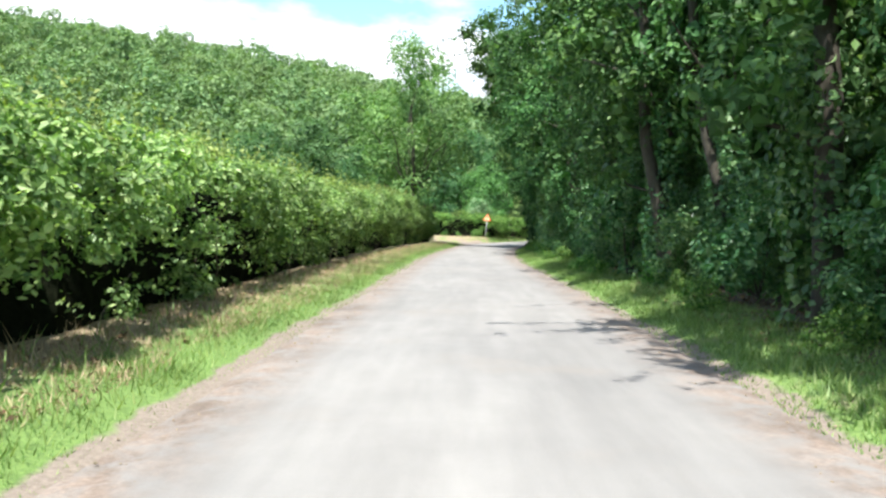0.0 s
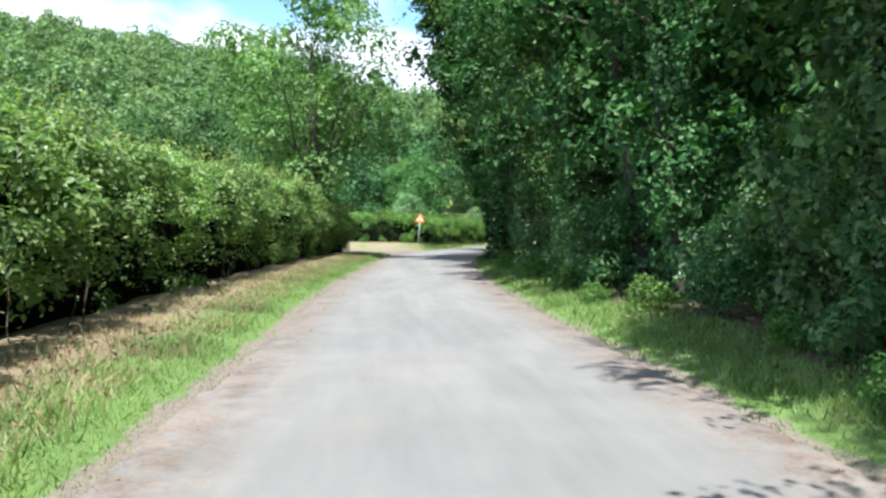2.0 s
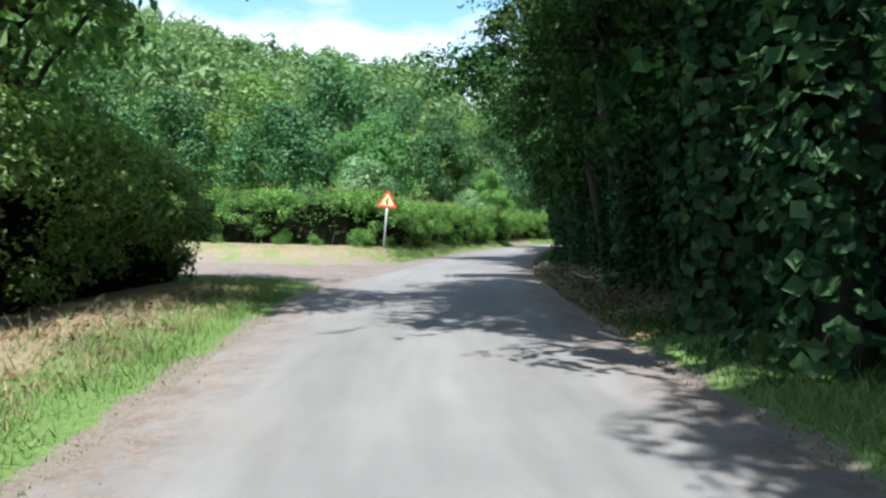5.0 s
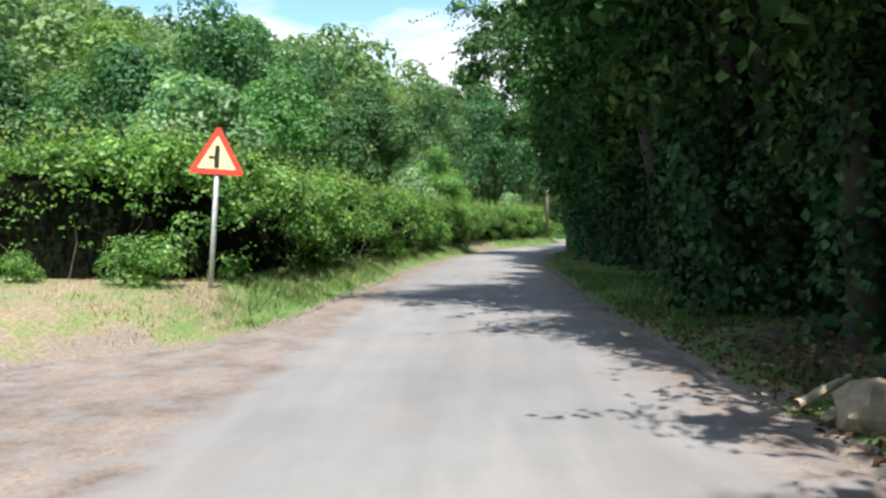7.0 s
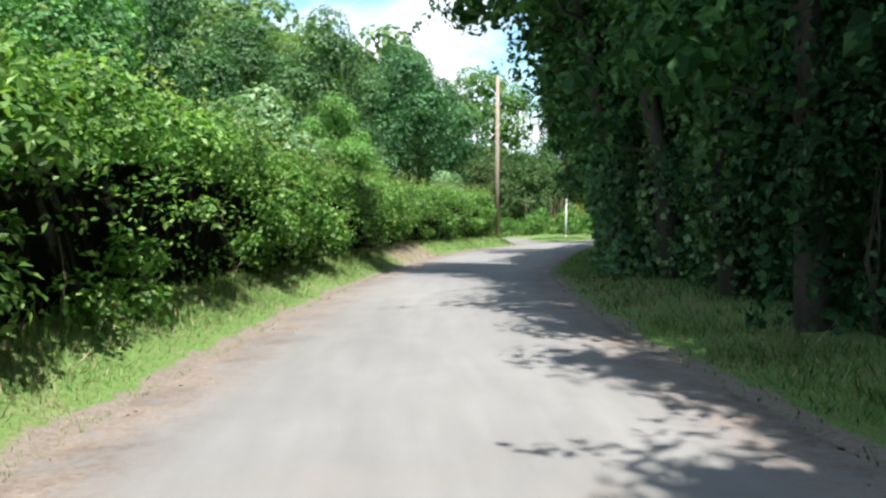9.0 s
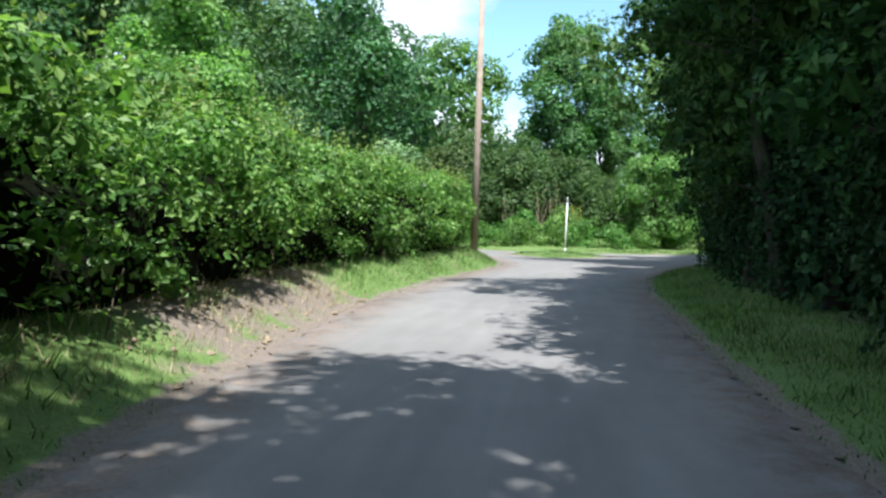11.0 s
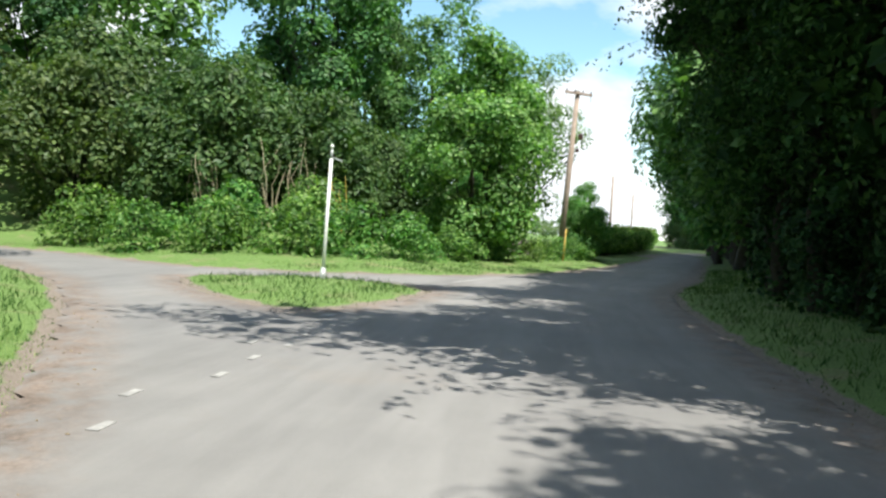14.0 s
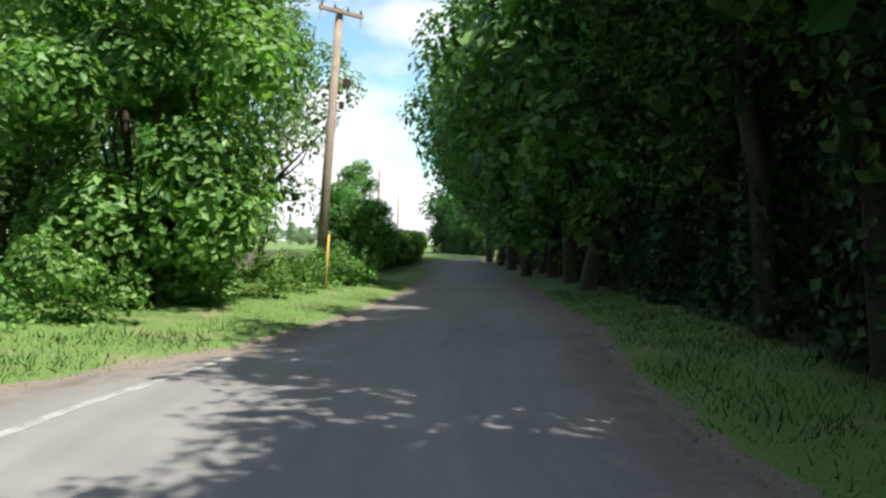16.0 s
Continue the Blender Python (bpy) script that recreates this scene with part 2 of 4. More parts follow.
STONE = plain("pale stone", (0.26, 0.205, 0.14), 0.95, spots=(0.5, 1.2), scale=8.0)
YELLOW = plain("faded yellow paint", (0.55, 0.38, 0.08), 0.6)

# ---- plan: edges of the carriageway, in metres ----
LEFT_A = [(-1.0, -40), (-1.0, 8), (-0.8, 16), (-0.55, 25), (-0.25, 37), (0.0, 43), (0.55, 51), (1.25, 60), (1.7, 65), (2.3, 68.6)]
BRANCH_NEAR = [(1.2, 70.2), (-1.2, 72.6), (-6, 75.5), (-14, 78.6), (-40, 88)]
BRANCH_FAR = [(-40, 95), (-14, 85.4), (-7.5, 82.6), (-3.8, 80.2), (-0.5, 78.9), (2.2, 78.6), (4.6, 79.8)]
LEFT_B = [(5.6, 82), (6.8, 85.4), (7.6, 87.7), (8.4, 89.9), (9.9, 94.4), (11.6, 98.8), (13.5, 103.4), (16.0, 108.6), (17.9, 112.5), (20.2, 116.6), (23.2, 121), (26.4, 125), (28.3, 127.5), (29.4, 129.6), (30.3, 132.0), (31.4, 135.2), (32.3, 139), (32.4, 144), (30.0, 149.5), (24, 155), (8, 161)]
FAR_VERGE = [(9, 165), (26, 158.6), (33.2, 152), (35.3, 147), (36.4, 142.9), (39.0, 141.0), (43.0, 140.0), (46.5, 140.3), (50.5, 141.7), (56.0, 144.1), (60.5, 146.3), (68.0, 150.2), (77.0, 155.2), (95.0, 165.4), (140, 191)]
RIGHT = [(142, 187.4), (97.0, 161.8), (82.0, 153.4), (66.0, 144.9), (57.8, 140.5), (52.4, 137.6), (47.7, 135.6), (45.2, 134.3), (42.0, 132.1), (38.5, 129.35), (35.2, 126.6), (32.9, 124.7), (29.4, 121.2), (26.1, 116.9), (24.0, 113.6), (22.0, 110.6), (19.0, 105.6), (16.5, 100.0), (14.9, 95.8), (12.7, 88.6), (11.4, 84.6), (9.7, 78.6), (8.3, 73.6), (6.9, 66.4), (6.2, 62.0), (5.5, 57.5), (4.9, 51.0), (4.25, 43.5), (4.0, 37.0), (3.95, 23.0), (3.8, 16), (3.65, 8), (3.65, -40)]
ISLAND = [(34.2, 133.7), (35.6, 134.1), (37.0, 134.8), (38.7, 135.9), (39.1, 137.0), (38.6, 138.2), (37.6, 139.1), (36.0, 139.8), (34.9, 139.7), (34.2, 137.8), (33.9, 135.4)]
ROAD_LINE = LEFT_A + BRANCH_NEAR + BRANCH_FAR + LEFT_B + FAR_VERGE + RIGHT


def unit(v):
    return v / (np.linalg.norm(v, axis=-1, keepdims=True) + 1e-9)


def smooth_line(pts, step=0.5, wobble=0.0, seed=3):
    """Catmull-Rom through the points, at even steps, with a little natural unevenness."""
    p = np.array(pts, float)
    q = np.vstack([2 * p[0] - p[1], p, 2 * p[-1] - p[-2]])
    out = []
    for i in range(1, len(q) - 2):
        n = max(1, int(np.linalg.norm(q[i + 1] - q[i]) / step))
        t = (np.arange(n) / n)[:, None]
        out.append(0.5 * (2 * q[i] + (q[i + 1] - q[i - 1]) * t + (2 * q[i - 1] - 5 * q[i] + 4 * q[i + 1] - q[i + 2]) * t**2 + (3 * q[i] - q[i - 1] - 3 * q[i + 1] + q[i + 2]) * t**3))
    out.append(p[-1:])
    out = np.vstack(out)
    if wobble:
        tan = np.gradient(out, axis=0)
        tan /= np.linalg.norm(tan, axis=1)[:, None] + 1e-9
        w = np.array([noise.noise((x * 0.6, y * 0.6, seed)) + 0.6 * noise.noise((x * 2.1, y * 2.1, seed)) for x, y in out])
        out = out + np.stack([-tan[:, 1], tan[:, 0]], 1) * (w * wobble)[:, None]
    return out


def inside(points, poly):
    x, y = points[:, 0], points[:, 1]
    hit = np.zeros(len(points), bool)
    for (x0, y0), (x1, y1) in zip(poly, np.roll(poly, -1, 0)):
        cross = (y0 > y) != (y1 > y)
        with np.errstate(divide="ignore", invalid="ignore"):
            hit ^= cross & (x < (x1 - x0) * (y - y0) / (y1 - y0 + 1e-12) + x0)
    return hit


def distance(points, line, closed=True):
    best = np.full(len(points), 1e9)
    ends = np.roll(line, -1, 0) if closed else np.vstack([line[1:], line[-1:]])
    for a, b in zip(line, ends):
        ab = b - a
        t = np.clip(((points - a) @ ab) / (ab @ ab + 1e-9), 0, 1)
        best = np.minimum(best, ((points - a - t[:, None] * ab) ** 2).sum(1))
    return np.sqrt(best)


COARSE = np.array(ROAD_LINE, float)
ISLE = np.array(ISLAND, float)


def off_road(points):
    """Metres off the carriageway: below 0 on it."""
    points = np.asarray(points, float)
    d = distance(points, COARSE)
    d = np.where(inside(points, COARSE), -d, d)
    di = distance(points, ISLE)
    return np.where(inside(points, ISLE), di, np.where(d < 0, np.maximum(d, -di), d))


def smoothstep(v):
    v = np.clip(v, 0, 1)
    return v * v * (3 - 2 * v)


def ground_height(points):
    points = np.asarray(points, float)
    x, y = points[:, 0], points[:, 1]
    d = off_road(points)
    bank = 0.08 * smoothstep(d / 0.6) + 0.14 * smoothstep((d - 0.4) / 2)
    left = ((y > 76) & (x < 4 + (y - 80) * 0.56) & (y < 131)).astype(float)
    bank = bank + left * 0.36 * smoothstep((d - 0.15) / 1.1)
    lead = smoothstep((55 - x) / 40)
    rise = np.maximum(0, y - 128 - 0.0 * x) * 0.285 * lead * (1 + np.clip(-x, 0, 150) / 110)
    hill = 90 * (1 - np.exp(-rise / 90))
    return np.where(d < 0, -0.05 * smoothstep(-d / 0.15), bank) + hill * smoothstep((d - 2) / 8)


def height_at(x, y):
    return float(ground_height([(x, y)])[0])


def fast_mesh(name, verts, faces, mat, smooth=False):
    """A mesh from arrays: verts (n, 3), faces (m, 3 or 4)."""
    me = bpy.data.meshes.new(name)
    verts, faces = np.asarray(verts, np.float32), np.asarray(faces, np.int32)
    k = faces.shape[1]
    me.vertices.add(len(verts))
    me.vertices.foreach_set("co", verts.ravel())
    me.loops.add(faces.size)
    me.loops.foreach_set("vertex_index", faces.ravel())
    me.polygons.add(len(faces))
    me.polygons.foreach_set("loop_start", np.arange(len(faces), dtype=np.int32) * k)
    me.polygons.foreach_set("use_smooth", np.full(len(faces), smooth))
    me.update(calc_edges=True)
    me.validate()
    me.materials.append(mat)
    return me


def attribute(me, name, values):
    a = me.attributes.new(name, "FLOAT", "POINT")
    a.data.foreach_set("value", np.asarray(values, np.float32))


def part(name, bm, mat, parent, label=""):
    """Links a bmesh, or a ready mesh, as one object under its thing."""
    if isinstance(bm, bmesh.types.BMesh):
        me = bpy.data.meshes.new(name)
        bm.to_mesh(me)
        bm.free()
        me.materials.append(mat)
    else:
        me = bm
    ob = new(name, me)
    ob.parent = parent
    return tagged(ob, label)


def thing(name, place, label, category, group="", kind=""):
    ob = new(name)
    ob.empty_display_size = 0.2
    ob.location = place
    return tagged(ob, label, category, group, kind)


# ---- ground and road ----
def spread(lo, hi, near_lo, near_hi, fine, far):
    mid = np.arange(near_lo, near_hi + fine, fine)
    g = fine * 1.35 ** np.arange(1, 60)
    right = mid[-1] + np.cumsum(g)
    leftw = mid[0] - np.cumsum(g)
    return np.concatenate([leftw[leftw > lo][::-1], mid, right[right < hi], [far]])


gx = spread(-3000, 3000, -7, 62, 0.32, 3000.0)
gy = spread(-3000, 3000, 5, 150, 0.32, 3000.0)
GX, GY = np.meshgrid(gx, gy)
flat = np.stack([GX.ravel(), GY.ravel()], 1)
gz = ground_height(flat)
gd = off_road(flat)
idx = np.arange(len(flat)).reshape(GX.shape)
faces = np.stack([idx[:-1, :-1], idx[:-1, 1:], idx[1:, 1:], idx[1:, :-1]], -1).reshape(-1, 4)
near = (np.abs(flat[:, 0] - 27) < 40) & (np.abs(flat[:, 1] - 78) < 80)
rough = np.zeros(len(flat))
rough[near] = [noise.noise((x * 0.9, y * 0.9, 0)) for x, y in flat[near]]
gz = gz + rough * 0.06 * smoothstep(gd / 0.6)
me = fast_mesh("ground", np.column_stack([flat, gz]), faces, GROUND, True)
fx, fy = flat[:, 0], flat[:, 1]
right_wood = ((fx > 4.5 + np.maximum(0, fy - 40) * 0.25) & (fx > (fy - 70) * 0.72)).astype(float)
right_side = (fx > 4.6 + (fy - 50) * 0.12).astype(float)
bare = np.minimum(1, np.exp(-((fx - 17.0) ** 2 + (fy - 112.4) ** 2) / 5) + np.exp(-((fx - 18.9) ** 2 + (fy - 115.8) ** 2) / 5))
attribute(me, "soil", np.maximum(1.0 - smoothstep((gd + 0.02) / 0.42), np.maximum(np.maximum(0.6 * bare, (fy > 77) * (fy < 96) * (fx < 4.4) * (0.5 - 0.22 * smoothstep((gd - 0.3) / 1.2)) * (gd < 6)), 0.4 * smoothstep((fy - 61) / 3) * smoothstep((79 - fy) / 4) * right_side * (gd < 2.2))))
attribute(me, "dry", np.where((fy < 66) & (fx < 2), smoothstep((gd - 0.9) / 0.7) * 0.75 + 0.15, np.where((fy > 77) & (fy < 93) & (fx < 5), 0.6, 0.35)) * (gd < 12) + 0.2 * (gd >= 12))
bank_soil = smoothstep((fy - 61) / 3) * smoothstep((81 - fy) / 4) * right_side * smoothstep((gd - 0.2) / 0.5) * (gd < 4)
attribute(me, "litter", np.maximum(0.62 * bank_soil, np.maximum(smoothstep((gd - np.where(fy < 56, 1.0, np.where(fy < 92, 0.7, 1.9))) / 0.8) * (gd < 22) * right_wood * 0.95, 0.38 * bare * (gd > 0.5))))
tagged(new("ground", me), "grass verges, dry banks and wooded hillside ground", "ground", kind="structure")


def grid_fill(name, poly, step, z, mat, bound=None):
    """A carriageway: a fine grid clipped at the outline by pulling the outer points onto it."""
    lo, hi = (poly.min(0), poly.max(0)) if bound is None else bound
    xs, ys = np.arange(lo[0], hi[0] + step, step), np.arange(lo[1], hi[1] + step, step)
    X, Y = np.meshgrid(xs, ys)
    P = np.stack([X.ravel(), Y.ravel()], 1)
    d = off_road(P)
    ok = d < step * 0.9
    ids = np.arange(len(P)).reshape(X.shape)
    f = np.stack([ids[:-1, :-1], ids[:-1, 1:], ids[1:, 1:], ids[1:, :-1]], -1).reshape(-1, 4)
    f = f[ok[f].all(1)]
    used, inv = np.unique(f, return_inverse=True)
    V = np.column_stack([P[used], np.where(d[used] > -0.1, z - 0.05 * smoothstep((d[used] + 0.1) / 0.25), z)])
    mesh = fast_mesh(name, V, inv.reshape(-1, 4), mat, True)
    U = P[used]
    lane_line = smooth_line(RIGHT[::-1], 2.0)
    arc = np.r_[0, np.cumsum(np.linalg.norm(np.diff(lane_line, axis=0), axis=1))]
    step_dir = unit(np.gradient(lane_line, axis=0))
    k_ = np.array([np.argmin(((lane_line - q) ** 2).sum(1)) for q in U])
    near_arc = arc[k_] + ((U - lane_line[k_]) * step_dir[k_]).sum(1)
    attribute(mesh, "across", distance(U, lane_line, False))
    attribute(mesh, "along", near_arc * 0.13)
    track = (U[:, 0] < 1.7 + (U[:, 1] - 66) * 0.3) & (U[:, 1] > 66) & (U[:, 1] < 100)
    attribute(mesh, "edge", np.maximum(smoothstep((d[used] + 0.85) / 0.7) * 1.15, track * 1.3))
    return mesh


road_mesh = grid_fill("road", COARSE, 0.3, 0.02, ROAD, (np.array([-16.0, -12.0]), np.array([128.0, 182.0])))
tagged(new("road", road_mesh), "worn pale grey asphalt country lane with gritty soil edges", "road", kind="structure")


# ---- plants ----
def quads(centers, normals, sizes, rng, slim=0.6, curl=0.25):
    """Leaf blades: pointed, slightly folded quads."""
    n = len(centers)
    up = rng.normal(size=(n, 3))
    a = np.cross(normals, up)
    a /= np.linalg.norm(a, axis=1)[:, None] + 1e-9
    b = np.cross(normals, a)
    s = sizes[:, None]
    V = np.empty((n, 4, 3))
    V[:, 0] = centers - a * s * 0.5
    V[:, 1] = centers + b * s * slim * 0.5 + normals * s * curl * 0.3
    V[:, 2] = centers + a * s * 0.5 - normals * s * curl * 0.4
    V[:, 3] = centers - b * s * slim * 0.5 + normals * s * curl * 0.3
    return V


def leaf_mesh(name, V, mat):
    return fast_mesh(name, V.reshape(-1, 3), np.arange(len(V) * 4).reshape(-1, 4), mat)


def lobe_leaves(rng, lobes, n, size, droop=0.0, low=0.5, inner=0):
    """Leaves over the outsides of many overlapping lobes (x, y, z, rx, rz)."""
    lobes = np.asarray(lobes, float)
    w = lobes[:, 3] ** 2
    pick = rng.choice(len(lobes), n * 2, p=w / w.sum())
    u = unit(rng.normal(size=(n * 2, 3)))
    keep = rng.random(n * 2) < np.clip(low + (1 - low) * (u[:, 2] + 0.6), 0.1, 1)
    L = lobes[pick]
    r = 0.72 + 0.36 * rng.random(n * 2) ** 0.7
    c = L[:, :3] + u * np.stack([L[:, 3], L[:, 3], L[:, 4]], 1) * r[:, None]
    buried = np.zeros(n * 2, bool)
    for lx, ly, lz, rx, rz in lobes:
        buried |= ((c[:, 0] - lx) ** 2 + (c[:, 1] - ly) ** 2) / rx**2 + ((c[:, 2] - lz) / rz) ** 2 < 0.45
    keep &= ~buried
    c, u = c[keep][:n], u[keep][:n]
    nrm = unit(u * 1.05 + np.array([0, 0, 0.5 - droop]) + rng.normal(size=c.shape) * 0.4)
    out = quads(c, nrm, size * (0.6 + 0.8 * rng.random(len(c))), rng)
    if inner:
        q = rng.choice(len(lobes), inner, p=w / w.sum())
        v = unit(rng.normal(size=(inner, 3))) * rng.uniform(0.1, 0.62, (inner, 1))
        ci = lobes[q][:, :3] + v * np.stack([lobes[q][:, 3], lobes[q][:, 3], lobes[q][:, 4]], 1)
        big_leaf = np.clip(lobes[q][:, 3] * 0.7, size * 1.2, size * 2.6)
        out = np.concatenate([out, quads(ci, unit(rng.normal(size=(inner, 3)) + [0, 0, 0.5]), big_leaf, rng, 0.8)])
    return out


def tube(path, radii, sides=6):
    """Verts and faces of a tapered limb along a path."""
    path = np.asarray(path, float)
    tan = unit(np.gradient(path, axis=0))
    ref = np.where(np.abs(tan[:, 2:3]) > 0.8, np.array([[1.0, 0, 0]]), np.array([[0, 0, 1.0]]))
    s = unit(np.cross(tan, ref))
    q = np.cross(tan, s)
    ang = np.arange(sides) * 2 * math.pi / sides
    V = path[:, None] + (np.cos(ang)[None, :, None] * s[:, None] + np.sin(ang)[None, :, None] * q[:, None]) * np.asarray(radii)[:, None, None]
    k = np.arange(len(path) - 1)[:, None] * sides
    j = np.arange(sides)[None]
    f = np.stack([k + j, k + (j + 1) % sides, k + sides + (j + 1) % sides, k + sides + j], -1).reshape(-1, 4)
    return V.reshape(-1, 3), f


def join(pieces):
    vs, fs, n = [], [], 0
    for v, f in pieces:
        vs.append(v)
        fs.append(f + n)
        n += len(v)
    return np.vstack(vs), np.vstack(fs)


def limb(rng, a, b, r0, r1, bend=0.12, n=6):
    a, b = np.array(a, float), np.array(b, float)
    t = np.linspace(0, 1, n)[:, None]
    off = np.cumsum(rng.normal(size=(n, 3)), 0) * np.linalg.norm(b - a) * bend / n
    p = a + (b - a) * t + off * np.sin(t * math.pi)
    return tube(p, np.linspace(r0, r1, n))


def make_tree(seed, height, radius, trunk_h, leaves, leaf, mat, lobes=34, trunk_r=0.22, low=0.45, squash=0.45, lobe_size=(0.26, 0.42), limbs=12, inner=0.05):
    """A broadleaved tree as two meshes: trunk with limbs, and a crown of leaf clumps."""
    rng = np.random.default_rng(seed)
    crown_c = np.array([0, 0, trunk_h + (height - trunk_h) * 0.5])
    rz = (height - trunk_h) * 0.5
    L = []
    for i in range(lobes):
        u = unit(rng.normal(size=3))
        k = 0.35 + 0.5 * rng.random() ** 0.6
        r = radius * rng.uniform(*lobe_size)
        wide = 1.0 - 0.35 * max(0, u[2])
        c = crown_c + u * np.array([radius * k * wide, radius * k * wide, rz * k * 1.05])
        L.append((*c, r, r * rng.uniform(0.75, 1.0)))
    pieces = [limb(rng, (0, 0, -0.3), (rng.normal() * 0.3, rng.normal() * 0.3, trunk_h + rz * 1.1), trunk_r, trunk_r * 0.25, 0.1, 9)]
    for c in L[:: max(1, lobes // limbs)]:
        z0 = trunk_h * rng.uniform(0.6, 1.0) + rz * 0.2
        pieces.append(limb(rng, (0, 0, z0), c[:3], trunk_r * 0.4, trunk_r * 0.08, 0.2))
    v, f = join(pieces)
    return fast_mesh("trunk", v, f, BARK, True), leaf_mesh("crown", lobe_leaves(rng, L, int(leaves * (1 - inner)), leaf, low=low, inner=int(leaves * inner)), mat)


def plant_tree(meshes, x, y, scale, turn, label, group="", name="tree", sink=0.0, tilt=(0, 0)):
    ob = thing(name, (x, y, height_at(x, y) - sink), label, "tree", group)
    ob.rotation_euler = (tilt[0], tilt[1], turn)
    ob.scale = (scale, scale, scale)
    for nm, m in zip(("trunk", "crown", "ivy"), meshes):
        part(nm, m, None, ob)
    return ob


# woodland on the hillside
wood_kinds = [make_tree(10 + i, 15 + i, 4.6 + 0.4 * i, 2.0, 900, 0.95, LEAF_WOOD_HAZED, lobes=26, limbs=3) for i in range(4)]
LEAF_EDGE = [leaf_material("edge leaf", *c) for c in (((0.022, 0.064, 0.024), (0.05, 0.125, 0.045), (0.11, 0.215, 0.08)), ((0.045, 0.105, 0.03), (0.095, 0.195, 0.052), (0.19, 0.32, 0.1)), ((0.03, 0.078, 0.03), (0.065, 0.15, 0.056), (0.14, 0.25, 0.1)))]
front_kinds = [make_tree(30 + i, 15 + 1.5 * i, 5.4 + 0.3 * i, -1.0, 9000, 0.37, LEAF_EDGE[i % 3], lobes=30, low=0.3, lobe_size=(0.27, 0.42)) for i in range(4)]
rng = np.random.default_rng(5)
FRONT = [(-48, 122), (-39, 126), (-30, 125), (-21, 131), (-13, 127), (-5, 133), (3, 131), (10, 139), (16, 144), (20, 148), (27, 166), (34, 167), (-2, 117), (6, 121), (20, 137), (28.5, 145), (38, 166), (44, 169), (33, 173), (30, 164)]
for i, (x, y) in enumerate(FRONT):
    small = 1.12 if (x, y) == (44, 169) else 0.62 if (x, y) == (20, 137) else 0.74 if x > 4 or y < 122 else 1.0
    plant_tree(front_kinds[i % 4], x, y, small * rng.uniform(0.95, 1.1), rng.uniform(0, 6.28), "tall full-leaved woodland tree at the foot of the hill", "woodland edge")


def wood_stuff(name, places, label):
    """Far woodland, joined into one piece of crowns and one of trunks."""
    r = np.random.default_rng(15)
    vs, tv, tf, n_ = [], [], [], 0
    spots = np.array([(x, y) for x, y, _ in places])
    zs = ground_height(spots)
    for k, ((x, y, sc), z) in enumerate(zip(places, zs)):
        trunk_v, trunk_f, crown_v = wood_data[k % 4]
        a = r.uniform(0, 6.28)
        m = np.array([[math.cos(a), -math.sin(a), 0], [math.sin(a), math.cos(a), 0], [0, 0, 1]]) * sc
        move = np.array([x, y, z - 1.0])
        vs.append(crown_v @ m.T + move)
        tv.append(trunk_v @ m.T + move)
        tf.append(trunk_f + n_)
        n_ += len(trunk_v)
    ob = new(name, leaf_mesh(name, np.concatenate(vs).reshape(-1, 4, 3), LEAF_WOOD_HAZED))
    tagged(ob, label, "woodland", kind="stuff")
    tr = new("trunk", fast_mesh("trunk", np.concatenate(tv), np.concatenate(tf), BARK))
    tr.parent = ob
    tagged(tr, kind="stuff")


def mesh_data(pair):
    out = []
    for me_ in pair:
        co = np.empty(len(me_.vertices) * 3, np.float32)
        me_.vertices.foreach_get("co", co)
        fi = np.empty(len(me_.loops), np.int32)
        me_.loops.foreach_get("vertex_index", fi)
        out.append((co.reshape(-1, 3).astype(float), fi.reshape(-1, 4)))
    return out[0][0], out[0][1], out[1][0]


wood_data = [mesh_data(k) for k in wood_kinds]
places = []
for row in range(16):
    for col in range(34):
        x = -215 + col * 8.2 + rng.uniform(-3, 3) + (row % 2) * 4
        y = 141 + row * 9.5 + rng.uniform(-3, 3)
        if y < 136 + max(0, x) * 0.95 or x > 40 or x < -85 - row * 8.5:
            continue
        places.append((x, y, rng.uniform(0.8, 1.1)))
clear = off_road([(x, y) for x, y, _ in places]) > 3.5
places = [q for q, ok in zip(places, clear) if ok]
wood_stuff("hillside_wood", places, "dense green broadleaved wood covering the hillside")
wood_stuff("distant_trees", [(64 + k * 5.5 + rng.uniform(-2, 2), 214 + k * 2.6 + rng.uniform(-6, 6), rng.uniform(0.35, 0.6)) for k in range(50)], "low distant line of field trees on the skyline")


def line_places(pts, gap, offset, jitter, seed, start=0.0):
    """Places along a line, set off to its left."""
    r = np.random.default_rng(seed)
    p = smooth_line(pts, 0.25)
    s = np.r_[0, np.cumsum(np.linalg.norm(np.diff(p, axis=0), axis=1))]
    tan = unit(np.gradient(p, axis=0))
    out = []
    at = start
    while at < s[-1]:
        x, y = np.interp(at, s, p[:, 0]), np.interp(at, s, p[:, 1])
        tx, ty = np.interp(at, s, tan[:, 0]), np.interp(at, s, tan[:, 1])
        o = offset(x, y) if callable(offset) else offset
        out.append((x - ty * o + r.normal() * jitter, y + tx * o + r.normal() * jitter, math.atan2(ty, tx)))
        at += gap * r.uniform(0.8, 1.2)
    return out


